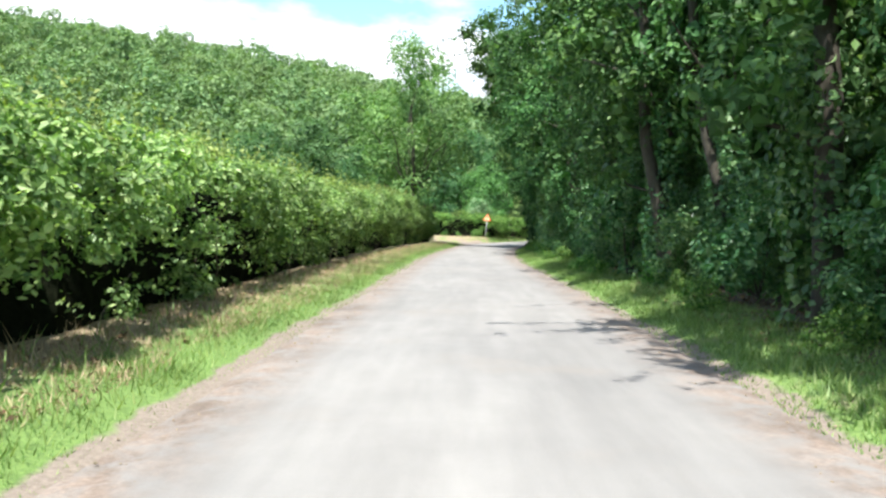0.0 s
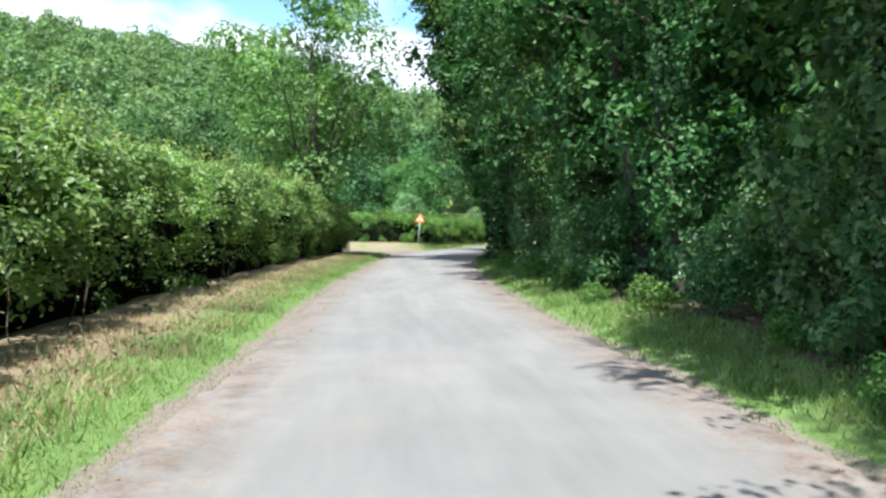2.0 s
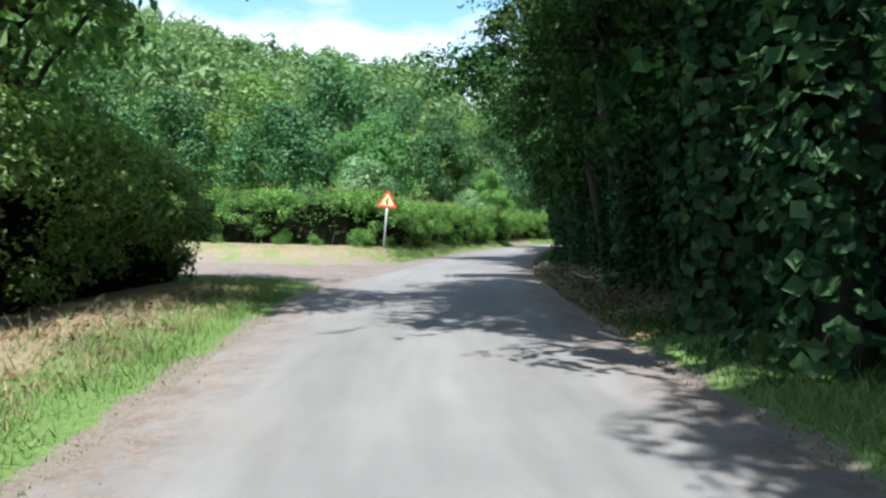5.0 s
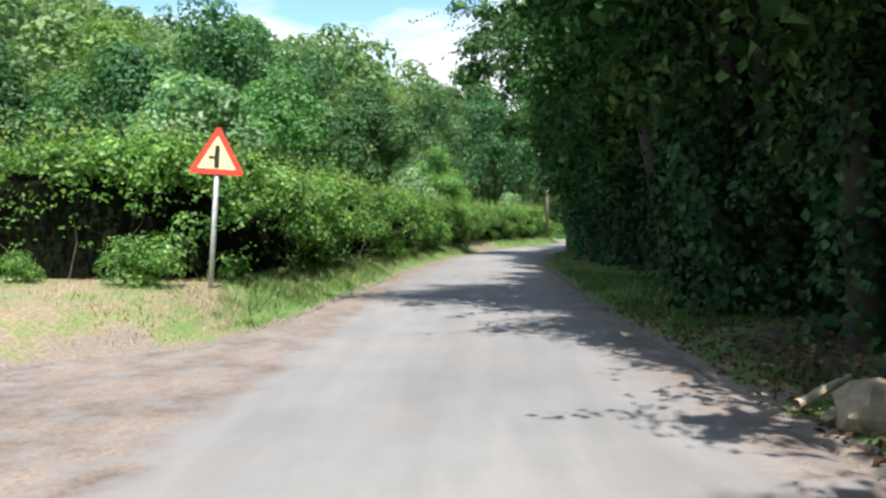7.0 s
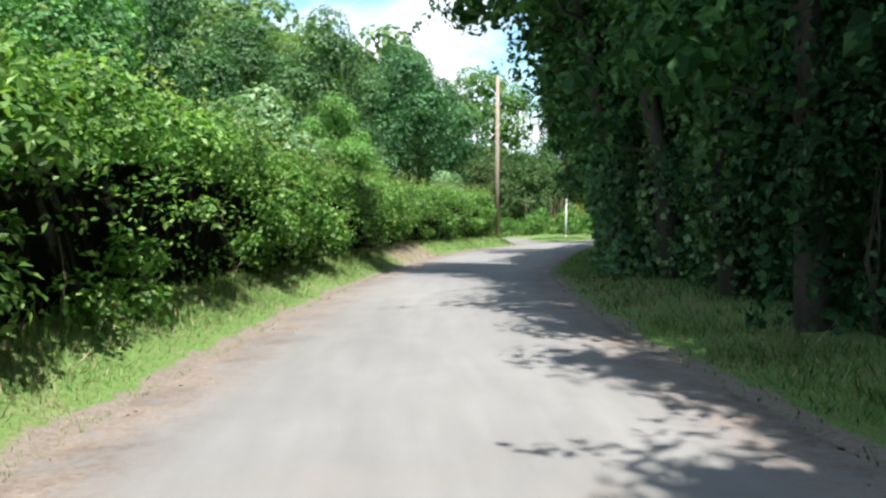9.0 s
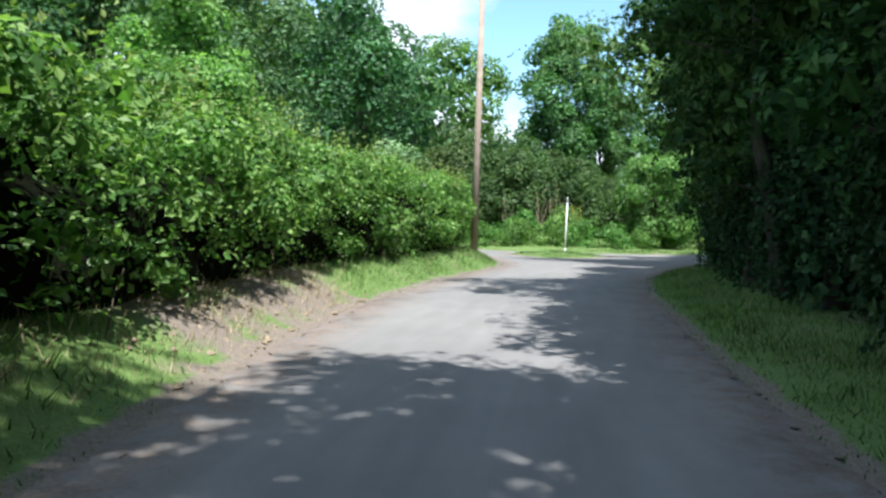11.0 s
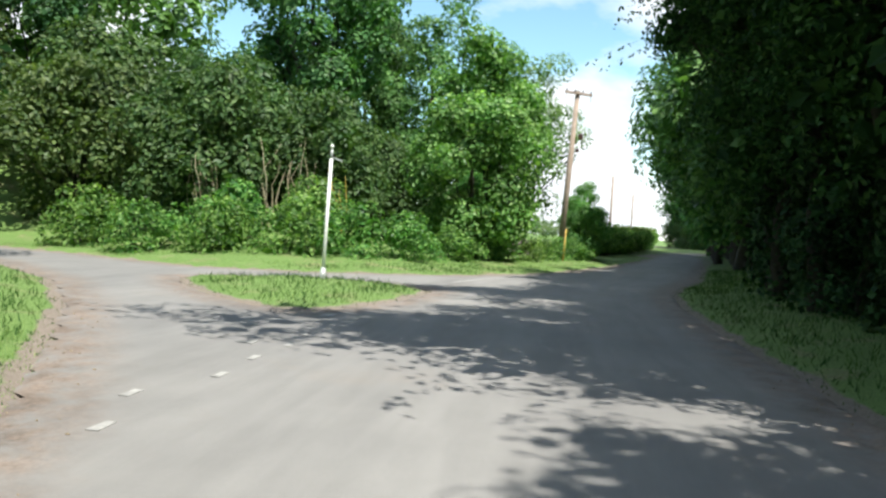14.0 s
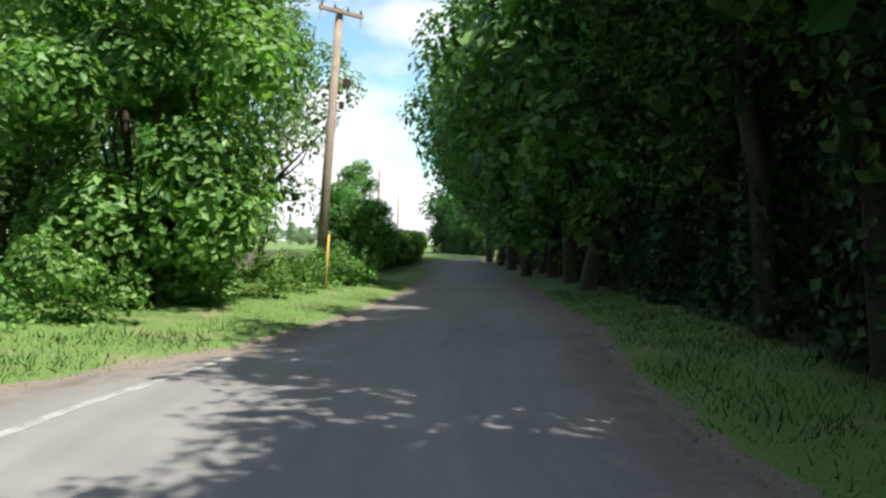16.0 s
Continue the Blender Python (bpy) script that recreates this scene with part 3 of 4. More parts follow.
# ivy-clad trees along the right of the lane
def make_ivy_tree(seed, height, reach, leaves, leaf, clear=2.4, lean=0.0, lobes=46):
    """A roadside tree: trunk under an ivy column, and a ragged crown that reaches out over -x."""
    rng = np.random.default_rng(seed)
    L = []
    for i in range(lobes):
        z = clear + (height - clear) * rng.random() ** 0.85
        a = rng.uniform(0, 6.28)
        q = (z - clear) / (height - clear)
        k = reach * (0.35 + 0.65 * math.sin(math.pi * min(1, 0.15 + 0.8 * q))) * rng.uniform(0.25, 1.0)
        r = rng.uniform(0.45, 1.15)
        L.append((math.cos(a) * k - lean * q * rng.uniform(0.3, 1), math.sin(a) * k, z, r, r * rng.uniform(0.6, 0.95)))
    pieces = [limb(rng, (0, 0, -0.3), (-lean * 0.3 + rng.normal() * 0.3, rng.normal() * 0.3, height * 0.9), 0.24, 0.06, 0.1, 10)]
    for c in L[::5]:
        pieces.append(limb(rng, (0, 0, c[2] * 0.75), c[:3], 0.07, 0.015, 0.25))
    v, f = join(pieces)
    n = int(leaves * 0.42)
    z = rng.random(n) ** 0.9 * height * 0.72 + 0.05
    a = rng.uniform(0, 6.28, n)
    rad = 0.36 + 0.24 * np.sin(z * 1.7 + 2 * np.sin(a + seed)) * np.sin(a * 2 + seed) + 0.2 * rng.random(n) + 0.5 * np.exp(-z / 0.7)
    c = np.stack([np.cos(a) * rad - lean * 0.3 * z / (height * 0.9), np.sin(a) * rad, z], 1)
    nrm = unit(np.stack([np.cos(a), np.sin(a), np.full(n, 0.25)], 1) + rng.normal(size=(n, 3)) * 0.5)
    ivy = quads(c, nrm, leaf * (0.6 + 0.8 * rng.random(n)), rng, 0.85)
    crown = [lobe_leaves(rng, L, int(leaves * 0.6), leaf * 1.15, 0.25, 0.6, int(leaves * (0.07 if lean > 2.5 else 0.11)))]
    for c in L[::2]:
        m = 26
        t = rng.random((m, 1))
        tip = np.array([c[0] * 0.35 + rng.normal() * 0.3, c[1] * 0.35 + rng.normal() * 0.3, -rng.uniform(0.5, 1.3)])
        pts = np.array(c[:3]) + np.array([c[0], c[1], 0]) / (abs(c[0]) + abs(c[1]) + 0.1) * c[3] * 0.8 + t * tip + rng.normal(size=(m, 3)) * 0.07
        crown.append(quads(pts, unit(rng.normal(size=(m, 3))), leaf * rng.uniform(0.7, 1.2, m), rng))
    return fast_mesh("trunk", v, f, BARK, True), leaf_mesh("crown", np.concatenate(crown), LEAF_TREE), leaf_mesh("ivy", ivy, LEAF_IVY)


ivy_kinds = [make_ivy_tree(50 + i, 10.0 + i * 0.8, 1.9 + 0.2 * i, 6300, 0.145, lean=2.2) for i in range(5)]
# Lightened copy of the ivy leaf, with the sunlight in its colour.
LEAF_IVY_LIT = leaf_material("ivy leaf lightened for sun", (0.036, 0.096, 0.038), (0.084, 0.185, 0.07), (0.2, 0.31, 0.14), 0.35, 0.38)


def repainted(meshes, mats):
    out = []
    for me_, mt in zip(meshes, mats):
        c_ = me_.copy()
        c_.materials[0] = mt
        out.append(c_)
    return tuple(out)


# Copies recoloured as sunlit, for the stretches where light reaches the trees.
lit_kinds = [repainted(k, (BARK, LEAF_LANE, LEAF_IVY_LIT)) for k in ivy_kinds]
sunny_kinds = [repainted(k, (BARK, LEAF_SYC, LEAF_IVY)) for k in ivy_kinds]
RIGHT_FORWARD = RIGHT[::-1]


def right_offset(x, y):
    return -(2.0 + 0.5 * float(smoothstep((y - 106) / 14)) + float(np.interp(y, [20, 48, 54, 90], [0.5, 0.5, 0, 0])))


rng = np.random.default_rng(8)
for i, (x, y, a) in enumerate(line_places(RIGHT_FORWARD[1:-1], 3.3, right_offset, 0.25, 21)):
    if y < 54 and i % 4 == 3:
        continue
    if y < 1 or x > 112:
        continue
    low = float(np.interp(y, [0, 24, 27, 34, 38, 47, 50, 58, 61, 66, 76, 98, 102, 106, 124, 127], [0.78, 0.78, 0.6, 0.6, 0.85, 0.85, 0.56, 0.56, 0.9, 0.76, 0.8, 0.8, 0.88, 0.7, 0.7, 0.84]))
    plant_tree((lit_kinds if y < 54 or 95 < y < 108 else sunny_kinds if x > 58 else ivy_kinds)[i % 5], x, y, low * rng.uniform(0.95, 1.2), a - math.pi / 2 + (math.pi if y < 30 and i % 2 else 0) + rng.uniform(-0.6, 0.6), "dense-leaved ivy-clad roadside tree, greens darkened for shade or lightened for sun", "roadside trees", "ivy_tree")
back_far = [make_tree(90 + i, 12 + i, 3.9, 0.4, 6000, 0.32, LEAF_SYC, lobes=44, limbs=6) for i in range(3)]
big_kinds = [make_ivy_tree(58 + i, 14.5 + i, 3.2, 14000, 0.18, 4.4, 4.2, 80) for i in range(3)]
wide = make_ivy_tree(64, 13.0, 3.8, 20000, 0.165, 4.6, 5.4, 100)
OVER = [(7.0, 57.6, 0.0, 1.05), (7.4, 60.2, -0.1, 1.0), (8.5, 66.0, 0.0, 0.75), (26.0, 112.4, -0.55, 0.82), (31.8, 119.0, -0.7, 0.66), (40.4, 127.6, -0.85, 0.74)]
LIT_OVER = [(5.9, 9.8, 0.1, 0.8), (6.3, 26.2, 0.0, 0.76), (6.9, 20.8, -0.1, 0.72), (6.4, 42.6, 0.1, 0.8), (6.6, 50.0, 0.0, 0.72)]
for i, (x, y) in enumerate(((62, 141.0), (66, 143.0), (70.5, 145.4), (75, 147.8), (80, 150.4), (85, 153.2), (91, 156.4), (97, 159.6), (104, 163.4), (112, 168), (121, 173), (130, 178.5), (137, 184), (144, 189), (147, 187), (152, 191), (156, 190), (150, 195.5))):
    plant_tree(back_far[i % 3], x, y, rng.uniform(1.1, 1.3), x, "large leafy tree leaning over the far lane", "overhanging trees")
for i, (x, y, t, s_) in enumerate(OVER):
    plant_tree(big_kinds[i % 3], x, y, s_, t, "large overhanging ivy-clad tree shading the lane", "overhanging trees", "ivy_tree")
# Large trees recoloured the same way for sun.
lit_big = [repainted(k, (BARK, LEAF_LANE, LEAF_IVY_LIT)) for k in big_kinds]
for i, (x, y, t, s_) in enumerate(LIT_OVER):
    plant_tree(lit_big[i % 3], x, y, s_, t, "ivy-clad tree leaning over the lane, its leaves lightened for sun", "overhanging trees", "ivy_tree")
# Lightened copy for the one wide crown that stands in sun.
wide_lit = repainted(wide, (BARK, LEAF_LANE, LEAF_IVY_LIT))
for x, y, t, s_ in ((13.4, 80.6, -0.2, 0.85), (19.2, 102.4, -0.35, 0.86), (37.2, 124.2, -0.75, 0.84), (43.4, 129.8, -0.95, 0.56), (50.2, 132.6, -1.0, 0.74)):
    plant_tree(wide_lit if y == 102.4 else wide, x, y, s_, t, "wide ivy-clad tree arching far over the lane", "overhanging trees", "ivy_tree")
back_kinds = [make_tree(70 + i, 13 + i, 3.8, 1.0, 2200, 0.54, LEAF_TREE, lobes=34, limbs=4, inner=0.14) for i in range(3)]
# Back-row trees for the sunlit stretch, with the light in their leaf colour.
back_lit = [make_tree(170 + i, 13 + i, 3.8, 1.0, 4600, 0.34, LEAF_SYC, lobes=40, limbs=4, inner=0.08) for i in range(3)]
for k, (off, gap) in enumerate(((3.6, 4.4), (8.0, 4.8))):
    for i, (x, y, a) in enumerate(line_places(RIGHT_FORWARD[1:-1], gap, lambda x, y: right_offset(x, y) - off, 0.6, 40 + k)):
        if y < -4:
            continue
        plant_tree((back_lit if y < 50 else back_kinds)[(i + k) % 3], x, y, rng.uniform(0.85, 1.15), rng.uniform(0, 6.28), "tree in the wood beside the lane, its greens set for shade and sun", "lane-side wood")
# crowns that close over the verge, high and dense
canopy_kinds = [make_ivy_tree(120 + i, 10.5 + i, 2.5, 13000, 0.19, 4.3, 0.8, 90) for i in range(3)]
for i, (x, y, a) in enumerate(line_places(RIGHT_FORWARD[1:-1], 3.4, lambda x, y: -3.1, 0.3, 61)):
    if (y > 69 and y < 112) or 46 < x < 70:
        plant_tree(canopy_kinds[i % 3], x, y, rng.uniform(0.9, 1.1), a - math.pi / 2 + rng.uniform(-0.4, 0.4), "dense tree roofing the lane verge, its greens darkened for shade", "verge canopy", "ivy_tree")
bough = make_ivy_tree(66, 8.6, 2.3, 11000, 0.15, 4.0, 6.2, 74)
for x, y, t, s_ in ((11.7, 80.0, -0.25, 0.92), (12.0, 76.0, -0.2, 0.72)):
    plant_tree(bough, x, y, s_, t, "wide ivy-clad tree arching far over the lane", "overhanging trees", "ivy_tree")
# Lighter leaves put the sun on these boughs by colour.
light_bough = repainted(make_ivy_tree(68, 8.4, 2.2, 5200, 0.15, 4.2, 6.0, 60), (BARK, LEAF_SYC, LEAF_IVY))
for x, y, t, s_ in ((36.0, 124.9, -0.8, 1.0),):
    plant_tree(light_bough, x, y, s_, t, "ivy-clad tree arching over the junction, its boughs coloured as sunlit", "overhanging trees", "ivy_tree")
plant_tree(ivy_kinds[2], 35.0, 124.9, 0.66, -0.8, "slim ivy-clad tree at the corner of the junction", "roadside trees", "ivy_tree")
for x, y, t, s_ in ((28.9, 115.8, -0.7, 0.9),):
    plant_tree(canopy_kinds[1], x, y, s_, t, "dense tree roofing the lane verge, its greens darkened for shade", "verge canopy", "ivy_tree")
far_over = make_tree(131, 12.5, 5.0, 3.4, 9000, 0.3, LEAF_SYC, lobes=56, limbs=8, trunk_r=0.25)
for x, y, s_ in ((73, 147.8, 1.2), (81.5, 152.4, 1.25), (90, 157.2, 1.25), (100, 163, 1.25)):
    plant_tree(far_over, x, y, s_, x, "large leafy tree leaning over the far lane", "overhanging trees")
bush_kinds = [make_tree(140 + i, 2.5 + 0.4 * i, 1.15, -0.2, 2600, 0.115, LEAF_IVY_LIT, inner=0.06, lobes=26, low=0.6, trunk_r=0.04, limbs=3) for i in range(2)]
for i, (x, y, s_) in enumerate(((5.9, 13.6, 0.7), (6.1, 17.6, 0.85), (5.9, 21.0, 0.7), (5.75, 25.2, 1.15), (6.0, 29.6, 0.75), (6.1, 33.6, 0.6), (6.1, 38.9, 0.95), (6.2, 42.0, 0.7), (6.6, 46.4, 0.8), (6.9, 50.6, 0.7))):
    plant_tree(bush_kinds[i % 2], x, y, s_, i * 1.9, "glossy bush at the foot of the roadside trees, leaves lightened for sun", "verge bushes", "bush")
shrub_kinds = [make_tree(76 + i, 2.6 + 0.4 * i, 1.3, 0.0, 2900, 0.095, LEAF_IVY, inner=0.1, lobes=22, low=0.7, trunk_r=0.05, limbs=3) for i in range(3)]
# Sunlit copies of the shrubs, lighter in colour only.
shrub_lit = [repainted(k, (BARK, LEAF_IVY_LIT)) for k in shrub_kinds]
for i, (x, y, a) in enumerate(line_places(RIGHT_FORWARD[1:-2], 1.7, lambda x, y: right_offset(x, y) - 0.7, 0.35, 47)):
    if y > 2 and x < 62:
        plant_tree((shrub_lit if y < 50 else shrub_kinds)[i % 3], x, y, rng.uniform(0.7, 1.1), rng.uniform(0, 6.28), "ivy-grown shrub under the roadside trees, its greens set for shade and sun", "undergrowth", "shrub")


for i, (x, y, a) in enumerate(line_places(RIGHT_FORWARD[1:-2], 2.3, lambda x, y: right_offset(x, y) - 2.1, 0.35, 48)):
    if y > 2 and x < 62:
        plant_tree((shrub_lit if y < 50 else shrub_kinds)[i % 3], x, y, rng.uniform(1.1, 1.5), rng.uniform(0, 6.28), "ivy-grown shrub under the roadside trees, its greens set for shade and sun", "undergrowth", "shrub")


# hedges
def hedge(points, heights, depth, density, leaf, mat, label, seed, hollow=0.19, shoot=(0.25, 0.6), shoots_per_metre=9, gaps=lambda q: 1.0):
    """A hedge whose road face runs along the points, its body to the left of them: clumps of leaves round a solid twig
    core, near-black for the shade inside.
    """
    rng = np.random.default_rng(seed)
    p = smooth_line(points, 0.4)
    tan = unit(np.gradient(p, axis=0))
    p = p + np.stack([tan[:, 1], -tan[:, 0]], 1) * 0.22
    s = np.r_[0, np.cumsum(np.linalg.norm(np.diff(p, axis=0), axis=1))]
    hs = np.interp(np.linspace(0, 1, len(p)), np.linspace(0, 1, len(heights)), heights)
    base = ground_height(p)
    ob = thing("hedge", (0, 0, 0), label, "hedge", "lane hedges")
    # Solid core, coloured as the shade behind the leaves.
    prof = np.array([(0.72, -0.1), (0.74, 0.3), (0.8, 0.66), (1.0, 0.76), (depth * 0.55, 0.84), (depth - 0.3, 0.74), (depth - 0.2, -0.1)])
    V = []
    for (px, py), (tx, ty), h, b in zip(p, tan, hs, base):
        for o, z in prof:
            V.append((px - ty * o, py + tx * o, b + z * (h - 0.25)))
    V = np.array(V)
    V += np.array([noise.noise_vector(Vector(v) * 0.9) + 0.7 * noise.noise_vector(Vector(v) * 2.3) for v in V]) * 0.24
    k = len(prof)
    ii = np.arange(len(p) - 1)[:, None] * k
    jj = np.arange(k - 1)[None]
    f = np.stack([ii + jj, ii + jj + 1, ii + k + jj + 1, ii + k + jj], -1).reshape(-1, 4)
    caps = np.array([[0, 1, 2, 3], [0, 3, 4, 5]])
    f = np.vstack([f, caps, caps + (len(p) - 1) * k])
    part("shaded_twig_core", fast_mesh("shaded_twig_core", V, f, SHADED_TWIGS), None, ob, "inner twigs as one solid core, near-black for the shade inside")

    def at(a, o, z):
        x, y = np.interp(a, s, p[:, 0]), np.interp(a, s, p[:, 1])
        tx, ty = np.interp(a, s, tan[:, 0]), np.interp(a, s, tan[:, 1])
        return x - ty * o, y + tx * o, np.interp(a, s, base) + z

    chunks, tips = [], []
    a = 0.0
    while a < s[-1]:
        b = min(a + 3.0, s[-1])
        L = []
        for _ in range(int((b - a) * 13)):
            q = rng.uniform(a, b)
            h = np.interp(q, s, hs)
            if rng.random() < 0.62:
                zz = rng.random() ** 0.75
                if noise.noise((q * 0.8, zz * h * 1.2, seed * 1.7)) < -0.14 - 0.25 * max(0.0, 1 - gaps(q)):
                    continue
                if zz < 0.48 and rng.random() < hollow * 2.2 * gaps(q):
                    continue
                r = rng.uniform(0.16, 0.46)
                o = 0.42 + 0.3 * (1 - zz) ** 2 - 0.28 * math.exp(-((zz - 0.62) / 0.25) ** 2) + rng.normal() * 0.1
                L.append((*at(q, o, zz * (h - 0.3)), r, r * 0.8))
            else:
                r = rng.uniform(0.25, 0.5)
                L.append((*at(q, rng.uniform(0.3, depth - 0.2), h - 0.35 + rng.normal() * 0.12), r, r * 0.8))
        n = int((b - a) * (np.interp(a, s, hs) * 1.2 + depth * 0.8) * density)
        if L:
            chunks.append(lobe_leaves(rng, L, n, leaf, low=0.35, inner=int(n * 0.06)))
        for _ in range(int((b - a) * np.interp(a, s, hs) * 12)):
            q = rng.uniform(a, b)
            zz = rng.uniform(0.12, 1.0)
            if zz < 0.5 and rng.random() < hollow * 2.2 * gaps(q):
                continue
            h = np.interp(q, s, hs)
            o = 0.42 + 0.3 * (1 - zz) ** 2 - 0.28 * math.exp(-((zz - 0.62) / 0.25) ** 2)
            A = np.array(at(q, o + 0.15, zz * (h - 0.3)))
            B = np.array(at(q + rng.normal() * 0.22, o - rng.uniform(0.1, 0.42), zz * (h - 0.3) + rng.normal() * 0.16))
            m = rng.integers(6, 12)
            t = np.linspace(0.1, 1, m)[:, None]
            c = A + (B - A) * t + rng.normal(size=(m, 3)) * 0.035
            chunks.append(quads(c, unit(rng.normal(size=(m, 3)) * 0.6 + [0, 0, 0.8]), leaf * rng.uniform(0.5, 1.15, m), rng))
        shoots = int((b - a) * shoots_per_metre)
        for _ in range(shoots):
            q, h = rng.uniform(a, b), 0
            x, y, z = at(q, rng.uniform(0.15, depth), np.interp(q, s, hs) - 0.25)
            m = rng.integers(5, 10)
            t = np.linspace(0, 1, m)[:, None]
            tip = np.array([rng.normal() * 0.15, rng.normal() * 0.15, rng.uniform(*shoot)])
            c = np.array([x, y, z]) + t * tip + rng.normal(size=(m, 3)) * 0.04
            tips.append(quads(c, unit(rng.normal(size=(m, 3)) + [0, 0, 0.6]), leaf * rng.uniform(0.6, 1.1, m), rng))
        a = b
    part("foliage", leaf_mesh("foliage", np.concatenate(chunks), mat), None, ob)
    part("new_growth", leaf_mesh("new_growth", np.concatenate(tips), LEAF_SHOOT), None, ob, "yellowish olive young shoots")
    pieces = []
    for _ in range(int(s[-1] * 0.6)):
        a = rng.random() * s[-1]
        A = np.array(at(a, rng.uniform(0.2, 0.6), -0.05))
        B = np.array(at(min(s[-1], max(0, a + rng.normal() * 0.5)), rng.uniform(0.0, 0.5), rng.uniform(0.6, 1.5)))
        pieces.append(limb(rng, A, B, 0.012, 0.005, 0.25, 5))
    v, f = join(pieces)
    tagged(part("stem", fast_mesh("stem", v, f, PALESTEM), None, ob, "thin bare pale brown stems"), kind="stuff")
    return ob


hedge([(-2.5, -6), (-2.5, 8), (-2.6, 20), (-2.7, 32), (-2.5, 42), (-2.0, 52), (-1.3, 60), (-0.75, 64.5), (-0.35, 67.2), (-1.3, 69.6), (-4.5, 71.4)], [2.25, 2.3, 2.4, 2.5, 2.55, 2.75, 3.1, 3.3, 2.6, 1.9], 2.4, 300, 0.1, LEAF_FIELD, "tall leafy green field hedge, its twiggy foot darkened for shade", 61, 0.06, (0.25, 0.75), 16, lambda q: 3.0 if q < 20 else 1.0)
hedge([(-26, 96), (-14, 92), (-6, 88.2), (-1, 85.2), (2.6, 83.0), (4.7, 83.3), (6.0, 86.0), (7.1, 89.2), (9.05, 94.2), (10.85, 98.7), (12.8, 103.6), (15.3, 109.0), (17.3, 113.0), (19.5, 117.3), (22.5, 121.7), (25.8, 126.0), (27.5, 129.0), (28.8, 131.6), (29.3, 133.6), (28.6, 136.0)], [2.4, 2.4, 2.3, 2.3, 2.3, 2.25, 2.3, 2.5, 2.4, 2.3, 2.5, 2.5, 2.4, 2.2], 1.8, 290, 0.092, LEAF_HEDGE, "thick green hedge on the bank along the bend", 62, 0.22, (0.25, 0.7), 22, lambda q: float(np.interp(q, [20, 28, 44, 50, 60, 72, 78], [1.0, 1.35, 1.45, 1.0, 1.05, 1.05, 0.4])))
hedge([(65.0, 151.0), (77, 157.2), (95, 167.4), (118, 180.6)], [1.7, 1.9, 2.2, 2.4], 1.8, 150, 0.17, LEAF_HEDGE, "clipped green hedge along the far stretch of lane", 63)

# trees standing by themselves
ash = make_tree(81, 13.0, 4.2, 2.0, 14000, 0.17, LEAF_ASH, lobes=50, lobe_size=(0.16, 0.3), inner=0.02, trunk_r=0.15)
plant_tree(ash, -1.9, 61.4, 1.25, 0.4, "slender open-crowned ash tree at the hedge end")
# Second ash, added only to thicken the shade over the track mouth.
plant_tree(ash, -2.9, 64.6, 0.95, 4.1, "slender open-crowned ash tree at the hedge end")
sycamore = make_tree(82, 19.0, 5.2, 4.0, 16000, 0.3, LEAF_SYC, lobes=46, trunk_r=0.35, lobe_size=(0.18, 0.32))
plant_tree(sycamore, 50.0, 159.0, 1.0, 0.4, "tall sycamore with a forked trunk above the bushes")
plant_tree(sycamore, 55.5, 161.0, 0.8, 3.2, "second sycamore above the bushes")
willow = make_tree(87, 14.5, 4.0, 1.5, 11000, 0.21, LEAF_ASH, lobes=50, lobe_size=(0.16, 0.3), inner=0.03)
plant_tree(willow, 55.8, 154.8, 1.0, 2.0, "pale open willow-like tree above the bushes")
plant_tree(ash, 56.9, 149.9, 0.84, 1.2, "thin airy tree standing behind the telegraph pole")
LEAF_ROUND = leaf_material("bright tree leaf", (0.05, 0.13, 0.036), (0.125, 0.27, 0.07), (0.28, 0.44, 0.15), 0.42, 0.45)
round_tree = make_tree(83, 8.6, 3.1, -1.2, 24000, 0.165, LEAF_ROUND, lobes=60, low=0.8, trunk_r=0.14, lobe_size=(0.2, 0.34), inner=0.1)
plant_tree(round_tree, 48.9, 145.0, 1.08, 0.4, "rounded bright green roadside tree leafy to the ground")
plant_tree(round_tree, 53.0, 148.5, 0.62, 2.4, "smaller bright green tree beside the telegraph pole")
plant_tree(round_tree, 17.6, 124.0, 0.8, 1.4, "broad-leaved tree rising behind the hedge")
thorn = make_tree(84, 5.8, 3.2, -1.0, 10500, 0.2, LEAF_THORN, lobes=56, low=0.75, trunk_r=0.1, lobe_size=(0.2, 0.34))
for x, y, s_, a in ((48.2, 150.8, 0.85, 0), (51.8, 152.4, 0.8, 2), (55.2, 151.2, 0.7, 4), (40.6, 150.4, 1.05, 0), (44.4, 149.2, 0.95, 1.5), (37.4, 154.5, 1.1, 3.0), (34.0, 160.0, 1.2, 4.0), (43.0, 155.0, 1.2, 0.7), (46.4, 156.6, 1.2, 2.2), (39.4, 157.4, 1.2, 5.1), (49.8, 156.0, 1.1, 3.6)):
    plant_tree(thorn, x, y, s_, a, "dull olive thorn bush at the junction", "junction bushes", "thorn_bush")
for x, y, s_ in ((132, 181, 0.9), (138, 185.5, 1.0), (144, 189.5, 1.1), (147, 192.5, 1.2), (151, 196, 1.2), (126, 176.5, 0.6)):
    plant_tree(thorn, x, y, s_, x, "dull bush closing the far bend of the lane", "far bushes", "thorn_bush")
elder = make_tree(85, 4.4, 1.7, 0.2, 4600, 0.16, LEAF_ELDER, lobes=30, low=0.6, trunk_r=0.07)
